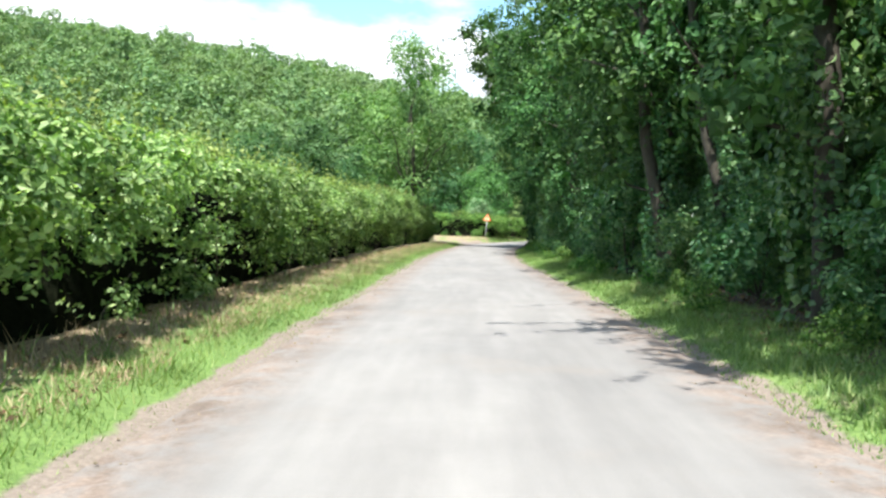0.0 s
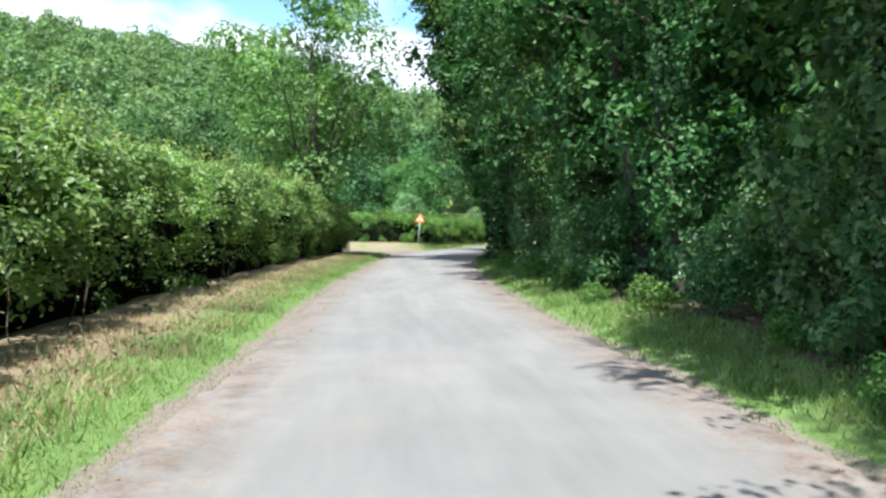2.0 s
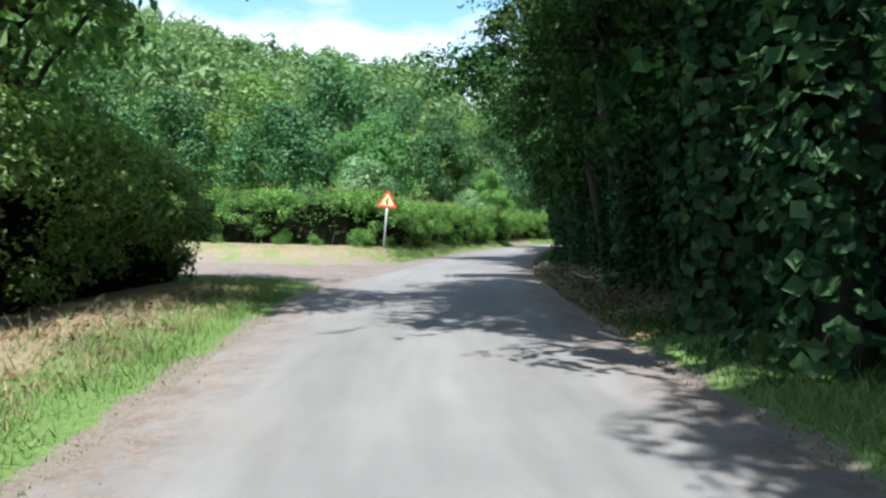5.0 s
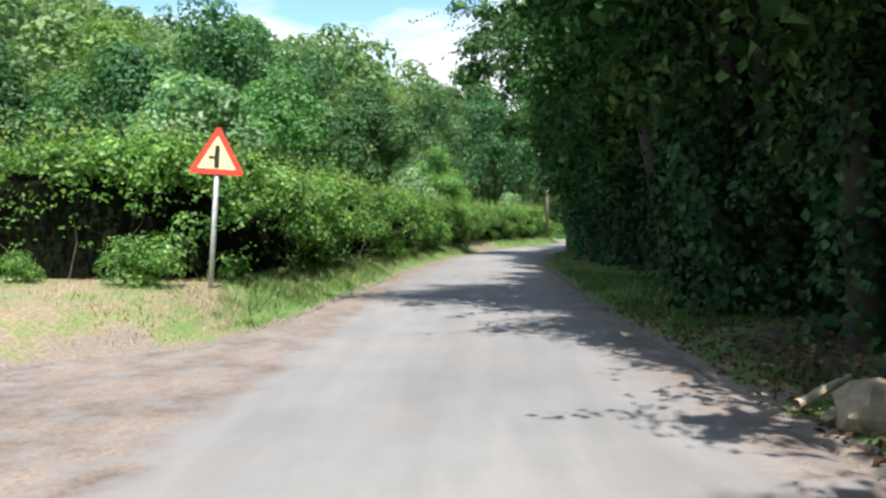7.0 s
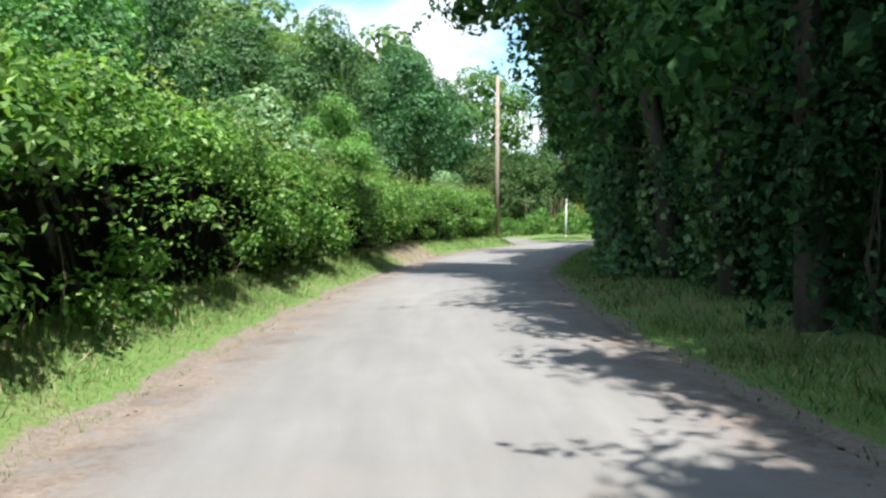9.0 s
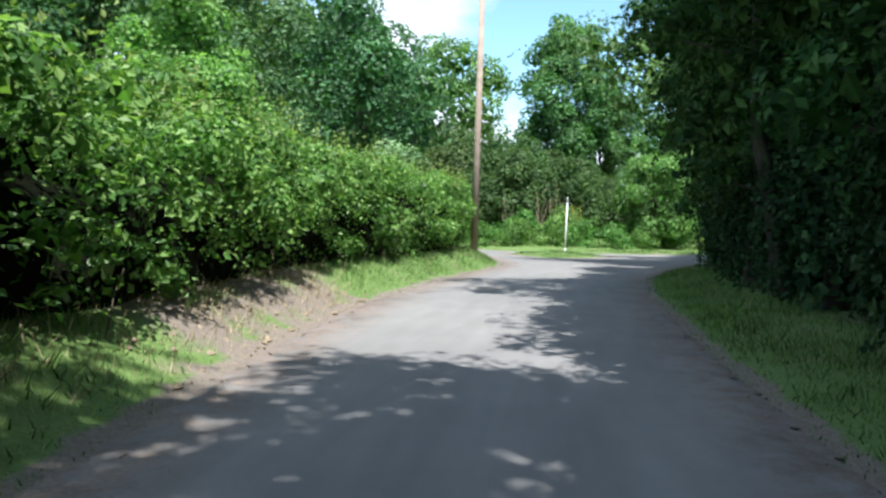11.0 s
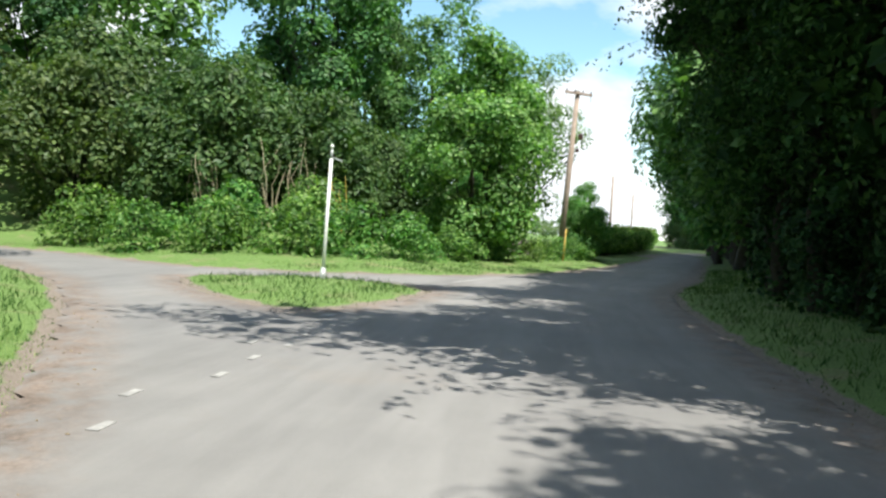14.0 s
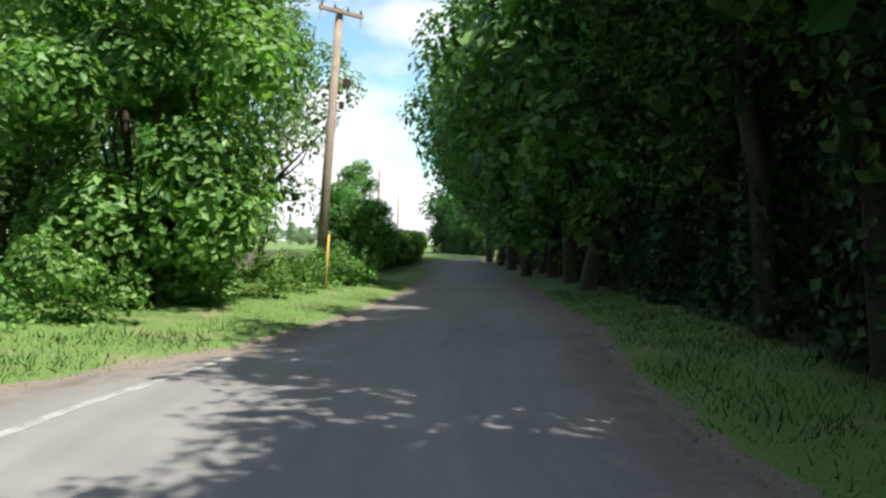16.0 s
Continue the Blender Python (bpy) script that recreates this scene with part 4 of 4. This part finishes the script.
for x, y, s_, a in ((4.0, 88.2, 0.95, 0), (12.0, 106.0, 0.82, 2.0), (24.6, 128.6, 0.8, 1.0)):
    plant_tree(elder, x, y, s_, a, "pale elder bush in flower behind the hedge", "elder bushes", "elder_bush")
for x, y, s_ in ((59.4, 147.9, 0.48), (61.6, 149.2, 0.24), (64.0, 151.5, 0.26)):
    plant_tree(round_tree, x, y, s_, x, "low roadside bush beside the telegraph pole", "roadside bushes", "bush")
bramble = make_tree(86, 1.5, 1.5, -0.5, 2200, 0.13, LEAF_HEDGE, limbs=3, lobes=24, low=0.8, trunk_r=0.02)
for x, y, s_, a in ((36.9, 147.0, 0.9, 0), (38.6, 145.6, 0.95, 1), (40.4, 144.6, 1.0, 2), (42.2, 143.9, 1.0, 3), (44.2, 143.3, 0.9, 4), (45.8, 142.9, 0.7, 5), (39.6, 147.0, 1.15, 2), (42.6, 146.2, 1.2, 4), (36.2, 149.8, 1.1, 1), (51.6, 144.6, 0.55, 2), (53.4, 145.4, 0.6, 3), (55.2, 146.2, 0.6, 1), (57.2, 146.7, 0.6, 5)):
    plant_tree(bramble, x, y, s_, a, "low bramble clump on the grassy bank", "brambles", "bramble")
for x, y, s_, a in ((3.5, 82.0, 0.42, 0), (0.4, 84.6, 0.4, 2), (-9.5, 89.3, 0.3, 1), (-5.2, 87.2, 0.34, 3), (-2.6, 85.8, 0.26, 4), (1.7, 83.2, 0.28, 5)):
    plant_tree(bramble, x, y, s_, a, "small leafy weed clump at the hedge foot", "weeds", "weed_clump")

for i in range(16):
    y = 8.0 + i * 2.9 + 0.7 * math.sin(i * 2.3)
    plant_tree(bramble, 5.35 + 0.35 * math.sin(i * 1.7) + max(0, y - 36) * 0.04, y, 0.3 + 0.14 * math.sin(i * 3.1), i * 1.3, "nettles and brambles below the roadside trees", "verge weeds", "weed_clump")


def dead_stems(x, y, count, height, seed, mat, label):
    r = np.random.default_rng(seed)
    ob = thing("dead_bush", (x, y, height_at(x, y)), label, "bush", "dead bushes")
    for _ in range(count):
        a = r.uniform(0, 6.28)
        q = r.uniform(0.1, 0.7)
        base = (math.cos(a) * q, math.sin(a) * q * 0.6, -0.1)
        tip = (base[0] * 1.9 + r.normal() * (0.25 if height > 1 else 0.5), base[1] * 1.5 + r.normal() * (0.2 if height > 1 else 0.45), height * r.uniform(0.6, 1.0))
        v_, f_ = limb(r, base, tip, 0.028 * min(1, height / 2), 0.008 * min(1, height / 2), 0.25, 7)
        part("stem", fast_mesh("stem", v_, f_, mat, True), None, ob)
    return ob


dead_stems(41.6, 147.4, 12, 3.2, 301, DEADWOOD, "bare tan stems standing in front of the thorn bushes")
dead_stems(39.4, 148.6, 10, 3.0, 302, DEADWOOD, "bare tan stems standing in front of the thorn bushes")
dead_stems(43.0, 146.0, 5, 2.6, 303, YELLOW, "yellowish lichen-covered stems in the brambles")

for k, (x, y) in enumerate(((7.7, 65.2), (8.0, 66.6), (8.4, 68.0), (8.8, 70.6), (9.3, 73.0))):
    dead_stems(x, y, 14, 0.38, 310 + k, DEADWOOD, "pale dry stems of cut weeds on the verge")

# ---- grass ----
def blades(name, places, lo, hi, width, mat, seed, label):
    rng = np.random.default_rng(seed)
    n = len(places)
    z = ground_height(places)
    h = rng.uniform(lo, hi, n)
    a = rng.uniform(0, 6.28, n)
    h *= np.clip(off_road(places) / 0.45, 0.3, 1.0)
    lean = rng.normal(size=(n, 2)) * 0.6 * h[:, None]
    V = np.empty((n, 3, 3))
    side = np.stack([np.cos(a), np.sin(a)], 1) * width * rng.uniform(0.6, 1.3, n)[:, None]
    V[:, 0, :2], V[:, 1, :2], V[:, 2, :2] = places - side, places + side, places + lean
    V[:, 0, 2] = V[:, 1, 2] = z - 0.02
    V[:, 2, 2] = z + h
    me = fast_mesh(name, V.reshape(-1, 3), np.arange(n * 3).reshape(-1, 3), mat)
    return tagged(new(name, me), label, "grass", kind="stuff")


def verge_places(n, lo, hi, x_range, y_range, seed):
    rng = np.random.default_rng(seed)
    P = np.stack([rng.uniform(*x_range, n), rng.uniform(*y_range, n)], 1)
    d = off_road(P)
    near_edge = (d > lo - 0.2) & (d < hi)
    P, d = P[near_edge], d[near_edge]
    clump = np.array([noise.noise((x * 0.8, y * 0.8, seed)) for x, y in P])
    bare_here = np.minimum(1, np.exp(-((P[:, 0] - 17.0) ** 2 + (P[:, 1] - 112.4) ** 2) / 5) + np.exp(-((P[:, 0] - 18.9) ** 2 + (P[:, 1] - 115.8) ** 2) / 5))
    corner = (P[:, 0] < 4.6) & (P[:, 1] > 77) & (P[:, 1] < 93) & (rng.random(len(P)) < 0.75) & (hi < 3)
    bank = (P[:, 0] > 5) & (P[:, 1] > 62) & (P[:, 1] < 79) & (P[:, 0] > 4.6 + (P[:, 1] - 50) * 0.12) & (rng.random(len(P)) < 0.85) & (clump < 0.35)
    return P[~corner & ~bank & (bare_here < 0.8 * rng.random(len(P)) + 0.1) & (d > lo + 0.16 * clump + 0.14 * rng.random(len(P)) ** 2) & (d < hi) & (clump + 0.5 * rng.random(len(P)) > -0.15)]



blades("verge_grass", np.vstack([verge_places(260000, -0.04, 1.5, (-3, 2.4), (4, 70), 1), verge_places(330000, -0.04, 1.9, (3, 16), (78, 104), 2), verge_places(430000, -0.04, 1.9, (13, 34), (104, 133), 12)]), 0.03, 0.085, 0.0055, BLADE, 3, "lush green grass along the lane verges")
blades("grass", verge_places(150000, -0.04, 1.9, (3.4, 8), (4, 57), 4), 0.04, 0.15, 0.009, BLADE, 6, "lush grass below the roadside trees")
blades("shaded_grass", np.vstack([verge_places(110000, -0.04, 1.9, (5, 14), (57, 92), 4), verge_places(230000, -0.04, 2.6, (14, 62), (92, 142), 5)]), 0.04, 0.15, 0.009, BLADE_SHADED, 6, "long grass below the roadside trees, its colour darkened for their shade")
blades("grass", verge_places(100000, -0.04, 5.0, (33, 62), (133, 152), 7), 0.015, 0.05, 0.008, BLADE, 8, "mown bright grass on the junction island and far verge")
blades("dry_grass", np.vstack([verge_places(130000, 0.55, 2.2, (-3.2, 1.5), (4, 68), 9), verge_places(34000, 0.3, 3.5, (-12, 9), (78, 94), 10), verge_places(75000, 0.1, 1.6, (4, 20), (84, 116), 13)]), 0.03, 0.11, 0.007, STRAW, 11, "dry straw-coloured grass on the bank")

blades("grass_tuft", np.vstack([verge_places(60000, 0.05, 0.9, (-3, 2.4), (4, 70), 31), verge_places(70000, 0.05, 1.0, (3, 34), (82, 133), 32), verge_places(30000, 0.05, 1.0, (3.4, 8), (4, 57), 33)]), 0.06, 0.19, 0.008, BLADE, 34, "rank green tufts of grass at the lane edge")
blades("long_grass", np.vstack([verge_places(9000, 1.0, 1.9, (-3.2, 1.5), (4, 68), 21), verge_places(26000, 0.55, 1.25, (3, 34), (82, 133), 22), verge_places(16000, 1.2, 2.6, (3.7, 62), (4, 142), 23)]), 0.1, 0.3, 0.009, BLADE, 24, "long uncut grass and nettles at the hedge foot")
blades("dry_grass", np.vstack([verge_places(5000, 1.2, 1.9, (-3.2, 1.5), (4, 68), 25), verge_places(12000, 0.6, 1.3, (3, 34), (82, 133), 26)]), 0.12, 0.36, 0.006, STRAW, 27, "tall dry grass stalks at the hedge foot")


# ---- road sign, posts and poles ----
def cylinder(r0, r1, z0, z1, sides=14):
    bm = bmesh.new()
    bmesh.ops.create_cone(bm, cap_ends=True, segments=sides, radius1=r0, radius2=r1, depth=z1 - z0, matrix=Matrix.Translation((0, 0, (z0 + z1) / 2)))
    for f_ in bm.faces:
        f_.smooth = len(f_.verts) == 4
    return bm


def box(sx, sy, sz, at=(0, 0, 0), bevel=0.0, turn=0.0):
    bm = bmesh.new()
    bmesh.ops.create_cube(bm, size=1, matrix=Matrix.Translation(at) @ Matrix.Rotation(turn, 4, "Y") @ Matrix.Diagonal((sx, sy, sz, 1)))
    if bevel:
        bmesh.ops.bevel(bm, geom=bm.edges[:], offset=bevel, segments=2, affect="EDGES")
    return bm


def plate(outline, y0, y1, bevel=0.0):
    """A flat plate in x and z, between two depths."""
    bm = bmesh.new()
    a = [bm.verts.new((x, y0, z)) for x, z in outline]
    b = [bm.verts.new((x, y1, z)) for x, z in outline]
    bm.faces.new(a)
    bm.faces.new(b[::-1])
    for k in range(len(a)):
        bm.faces.new((a[k], a[k - 1], b[k - 1], b[k]))
    bmesh.ops.recalc_face_normals(bm, faces=bm.faces)
    if bevel:
        bmesh.ops.bevel(bm, geom=[e for e in bm.edges if abs(e.verts[0].co.y - e.verts[1].co.y) > 1e-4], offset=bevel, segments=4, affect="EDGES")
    return bm


SIDE, RISE = 0.79, 0.68
sign = thing("warning_sign", (4.48, 82.4, height_at(4.48, 82.4) - 0.05), "triangular red-bordered warning sign on a grey steel post by the hedge", "road sign")
sign.rotation_euler = (0, radians(4.0), radians(-10))
zb = 2.19 - sign.location.z
part("post", cylinder(0.038, 0.038, -0.3, zb + 0.5), GALV, sign, "pale weathered steel post")


def triangle(side, cz):
    h = side * math.sqrt(3) / 2
    return [(-side / 2, cz - h / 3), (side / 2, cz - h / 3), (0, cz + 2 * h / 3)]


mid = zb + SIDE * math.sqrt(3) / 6
border = part("plate", plate(triangle(SIDE + 0.06, mid), -0.055, -0.045, 0.04), SIGN_RED, sign, "red border of the triangular plate")
part("face", plate(triangle(SIDE * 0.72, mid), -0.060, -0.0552, 0.01), SIGN_WHITE, border, "faded cream sign face")
part("symbol_bar", plate([(-0.035, mid - 0.15), (0.035, mid - 0.15), (0.035, mid + 0.15), (0.02, mid + 0.18), (-0.02, mid + 0.18), (-0.035, mid + 0.15)], -0.064, -0.0602), SIGN_BLACK, border, "thick black upright bar")
part("symbol_branch", plate([(-0.12, mid - 0.02), (-0.036, mid - 0.02), (-0.036, mid + 0.025), (-0.12, mid + 0.025)], -0.064, -0.0602), SIGN_BLACK, border, "short black side bar")
for dz in (0.12, 0.42):
    part("clamp", box(0.13, 0.09, 0.04, (0, -0.005, zb + dz), 0.006), GALV, sign)

post = thing("fingerpost", (37.1, 137.6, height_at(37.1, 137.6)), "slim white painted signpost on the grass island", "signpost")
post.rotation_euler = (0, radians(1.2), radians(-35))
part("post", cylinder(0.038, 0.036, -0.3, 2.5), WHITE_POST, post)
part("base_sleeve", cylinder(0.06, 0.055, -0.2, 0.22), GALV, post, "dark grey base sleeve")
part("top_section", cylinder(0.032, 0.03, 2.5, 2.72), GALV, post)
part("finial", cylinder(0.05, 0.02, 2.72, 2.8), WHITE_POST, post)
part("finger_arm", box(0.025, 0.5, 0.1, (0, 0.27, 2.68), 0.006), WHITE_POST, post, "edge-on white direction arm")
part("bracket", box(0.26, 0.02, 0.025, (0.12, 0, 2.5), 0.004, 0.35), GALV, post, "thin bent metal bracket")


def telegraph_pole(x, y, top, radius, lean, label, arm=False):
    ob = thing("telegraph_pole", (x, y, height_at(x, y)), label, "telegraph pole", "telegraph poles")
    ob.rotation_euler = lean
    part("pole", cylinder(radius, radius * 0.72, -0.4, top, 18), POLE_WOOD, ob)
    part("cap", cylinder(radius * 0.78, radius * 0.3, top, top + 0.06, 18), GALV, ob)
    if arm:
        a = part("crossarm", box(1.35, 0.09, 0.11, (0, -radius, top - 0.12), 0.01), POLE_WOOD, ob, "dark wooden crossarm")
        for k in (-0.6, -0.2, 0.2, 0.6):
            bm = cylinder(0.035, 0.02, top - 0.06, top + 0.07, 10)
            bmesh.ops.translate(bm, vec=(k, -radius, 0), verts=bm.verts)
            part("insulator", bm, CERAMIC, a)
        for k, z in ((0.62, 0.0), (-0.62, 0.0)):
            part("strut", box(0.03, 0.03, 0.34, (k, -radius, top - 0.3), 0.004), GALV, ob)
        part("fuse_box", box(0.2, 0.16, 0.28, (0.36, -0.05, top - 2.1), 0.02), CERAMIC, ob, "small dark equipment box")
        part("bracket", box(0.4, 0.04, 0.05, (0.18, 0, top - 2.05), 0.005), GALV, ob)
        part("fuse_box", box(0.13, 0.12, 0.2, (0.26, -0.05, top - 2.75), 0.02), CERAMIC, ob, "small dark equipment box")
    return ob


telegraph_pole(28.18, 129.53, 9.2, 0.135, (0, radians(0.4), 0), "tall reddish-brown wooden telegraph pole at the hedge end")
telegraph_pole(56.6, 147.1, 7.9, 0.15, (0, radians(3.0), radians(-30)), "wooden power pole with a crossarm among roadside bushes", True)
telegraph_pole(92.0, 169.5, 7.2, 0.13, (0, 0, 0), "thin distant wooden telegraph pole beside the lane")
telegraph_pole(118.0, 184.5, 7.2, 0.13, (0, 0, 0), "thin distant wooden telegraph pole beside the lane")
stake = thing("marker_stake", (55.0, 145.6, height_at(55.0, 145.6)), "leaning faded yellow marker stake in the long grass", "stake")
stake.rotation_euler = (0, radians(4), 0)
part("shaft", cylinder(0.035, 0.03, -0.2, 1.45, 8), YELLOW, stake)
part("cap", cylinder(0.04, 0.03, 1.45, 1.5, 8), POLE_WOOD, stake)


# ---- paint on the road ----
def road_mark(x0, y0, x1, y1, width, label):
    bm = bmesh.new()
    dx, dy = x1 - x0, y1 - y0
    l = math.hypot(dx, dy)
    nx, ny = -dy / l * width / 2, dx / l * width / 2
    n_ = max(2, int(l / 0.12))
    rows = []
    for k in range(n_ + 1):
        t = k / n_
        w = 1 + 0.25 * noise.noise((x0 * 3 + t * l * 5, y0 * 3, 1))
        rows.append([bm.verts.new((x0 + dx * t + nx * w * s_, y0 + dy * t + ny * w * s_, z)) for s_, z in ((1, 0.016), (1, 0.026), (-1, 0.026), (-1, 0.016))])
    for a, b in zip(rows, rows[1:]):
        for k in range(3):
            bm.faces.new((a[k], a[k + 1], b[k + 1], b[k]))
    bmesh.ops.recalc_face_normals(bm, faces=bm.faces)
    me_ = bpy.data.meshes.new("road_marking")
    bm.to_mesh(me_)
    bm.free()
    me_.materials.append(PAINT)
    return tagged(new("road_marking", me_), label, "road marking", "road markings", "structure")


for k, off_ in ((0, 0.0), (1, 0.3), (2, 0.0), (3, 0.05), (4, 0.0), (4, 0.4), (5, 0.1)):
    gx, gy = 29.7 + k * 0.66 - 0.645 * off_, 128.85 + k * 0.555 + 0.764 * off_
    road_mark(gx, gy, gx + 0.17, gy + 0.145, 0.075, "worn white give-way dash at the side road")
road_mark(34.15, 133.1, 34.4, 133.25, 0.14, "worn white give-way dash at the side road")
road_mark(41.0, 137.8, 43.4, 138.9, 0.11, "faded white edge line across the side track")
road_mark(43.4, 138.9, 46.0, 139.85, 0.11, "faded white edge line across the side track")


# ---- stones, logs and litter on the verge ----
def stone(x, y, r, seed, label="pale weathered stone on the verge", squash=0.45):
    rng = np.random.default_rng(seed)
    bm = bmesh.new()
    bmesh.ops.create_icosphere(bm, subdivisions=2, radius=r)
    off = Vector(rng.uniform(-9, 9, 3))
    for v_ in bm.verts:
        d_ = noise.noise(v_.co / r * 0.9 + off) * 0.6 + noise.noise(v_.co / r * 2.6 + off) * 0.35
        v_.co *= 1 + d_
        v_.co.z *= squash
    ob = thing("stone", (x, y, height_at(x, y) + r * squash * 0.45), label, "stone", "verge stones")
    part("body", bm, STONE, ob)
    return ob


for k, (x, y, r) in enumerate(((9.1, 74.7, 0.44), (9.0, 74.9, 0.22), (9.8, 73.8, 0.3), (8.75, 71.4, 0.2), (8.6, 70.6, 0.16), (9.1, 69.9, 0.24), (8.9, 69.0, 0.15), (8.6, 68.4, 0.2), (8.35, 67.6, 0.13))):
    stone(x, y, r * 0.6, 100 + k, "pale soil-covered stone at the foot of the bank", 0.72 if k == 0 else 0.45)
for k, (x, y, l, a) in enumerate(((9.1, 70.4, 0.7, 0.5), (9.4, 71.3, 0.6, 1.2), (9.1, 75.2, 0.6, 0.3), (9.4, 68.6, 1.0, 0.1), (8.5, 69.4, 0.7, 2.2))):
    rng = np.random.default_rng(200 + k)
    log = thing("log", (x, y, height_at(x, y) + 0.08), "pale cut branch lying on the shaded verge", "log", "cut branches")
    v, f = limb(rng, (-l / 2 * math.cos(a), -l / 2 * math.sin(a), 0), (l / 2 * math.cos(a), l / 2 * math.sin(a), 0.12), 0.04, 0.02, 0.3, 8)
    part("body", fast_mesh("body", v, f, DEADWOOD, True), None, log)


def gravel(name, places, lo, hi, mat, seed, label):
    """Loose grit, each grain a small uneven lump."""
    rng = np.random.default_rng(seed)
    base = np.array([(1, 0, 0), (-1, 0, 0), (0, 1, 0), (0, -1, 0), (0, 0, 0.7), (0, 0, -0.7)], float)
    tris = np.array([(0, 2, 4), (2, 1, 4), (1, 3, 4), (3, 0, 4), (2, 0, 5), (1, 2, 5), (3, 1, 5), (0, 3, 5)])
    n = len(places)
    z = np.maximum(ground_height(places), 0.02)
    r = lo + (hi - lo) * rng.random(n) ** 3
    V = base[None] * rng.uniform(0.6, 1.2, (n, 6, 1)) * r[:, None, None]
    a = rng.uniform(0, 6.28, n)
    c_, s_ = np.cos(a)[:, None], np.sin(a)[:, None]
    W = np.stack([V[..., 0] * c_ - V[..., 1] * s_, V[..., 0] * s_ + V[..., 1] * c_, V[..., 2]], -1)
    W += np.column_stack([places, z + r * 0.25])[:, None]
    F = tris[None] + (np.arange(n) * 6)[:, None, None]
    return tagged(new(name, fast_mesh(name, W.reshape(-1, 3), F.reshape(-1, 3), mat)), label, "gravel", kind="stuff")


def strip_places(n, lo, hi, x_range, y_range, seed):
    rng = np.random.default_rng(seed)
    P = np.stack([rng.uniform(*x_range, n), rng.uniform(*y_range, n)], 1)
    d = off_road(P)
    return P[(d > lo) & (d < hi)]


bare_spots = np.vstack([np.random.default_rng(77).normal(size=(1500, 2)) * (0.9, 1.1) + c for c in ((17.0, 112.6), (18.9, 115.8))])
bare_spots = bare_spots[(off_road(bare_spots) > 0.05) & (off_road(bare_spots) < 1.5)]
blades("dry_grass", bare_spots, 0.04, 0.2, 0.006, STRAW, 78, "sparse dry stalks on the bare hedge foot")
gravel("clods", bare_spots[::6], 0.015, 0.06, STONE, 79, "crumbled soil clods on the bare hedge foot")
track_grit = strip_places(9000, -6, 0.6, (-9, 3.5), (69, 86), 71)
track_grit = track_grit[track_grit[:, 0] < 1.9 + (track_grit[:, 1] - 66) * 0.3]
gravel("gravel", np.vstack([strip_places(60000, -0.5, 0.2, (-2, 36), (6, 138), 70), track_grit]), 0.005, 0.022, STONE, 72, "loose grit and pebbles along the lane edges")
DEAD_LEAF = leaf_material("dead leaf", (0.05, 0.032, 0.018), (0.14, 0.092, 0.05), (0.3, 0.215, 0.12), 0.7, 0.1, 0.1)
litter_rng = np.random.default_rng(73)
spots = np.vstack([strip_places(30000, 0.1, 3.2, (5.5, 13), (60, 82), 74), strip_places(9000, 0.9, 2.6, (3.8, 7), (6, 58), 75), strip_places(9000, 0.7, 2.4, (-3.4, 1), (6, 66), 76)])
heights = ground_height(spots) + 0.012 + 0.03 * litter_rng.random(len(spots))
normals = unit(litter_rng.normal(size=(len(spots), 3)) * 0.4 + [0, 0, 1])
tagged(new("leaf_litter", leaf_mesh("leaf_litter", quads(np.column_stack([spots, heights]), normals, litter_rng.uniform(0.04, 0.11, len(spots)), litter_rng), DEAD_LEAF)), "brown fallen leaves and cut stalks on the banks", "leaf litter", kind="stuff")
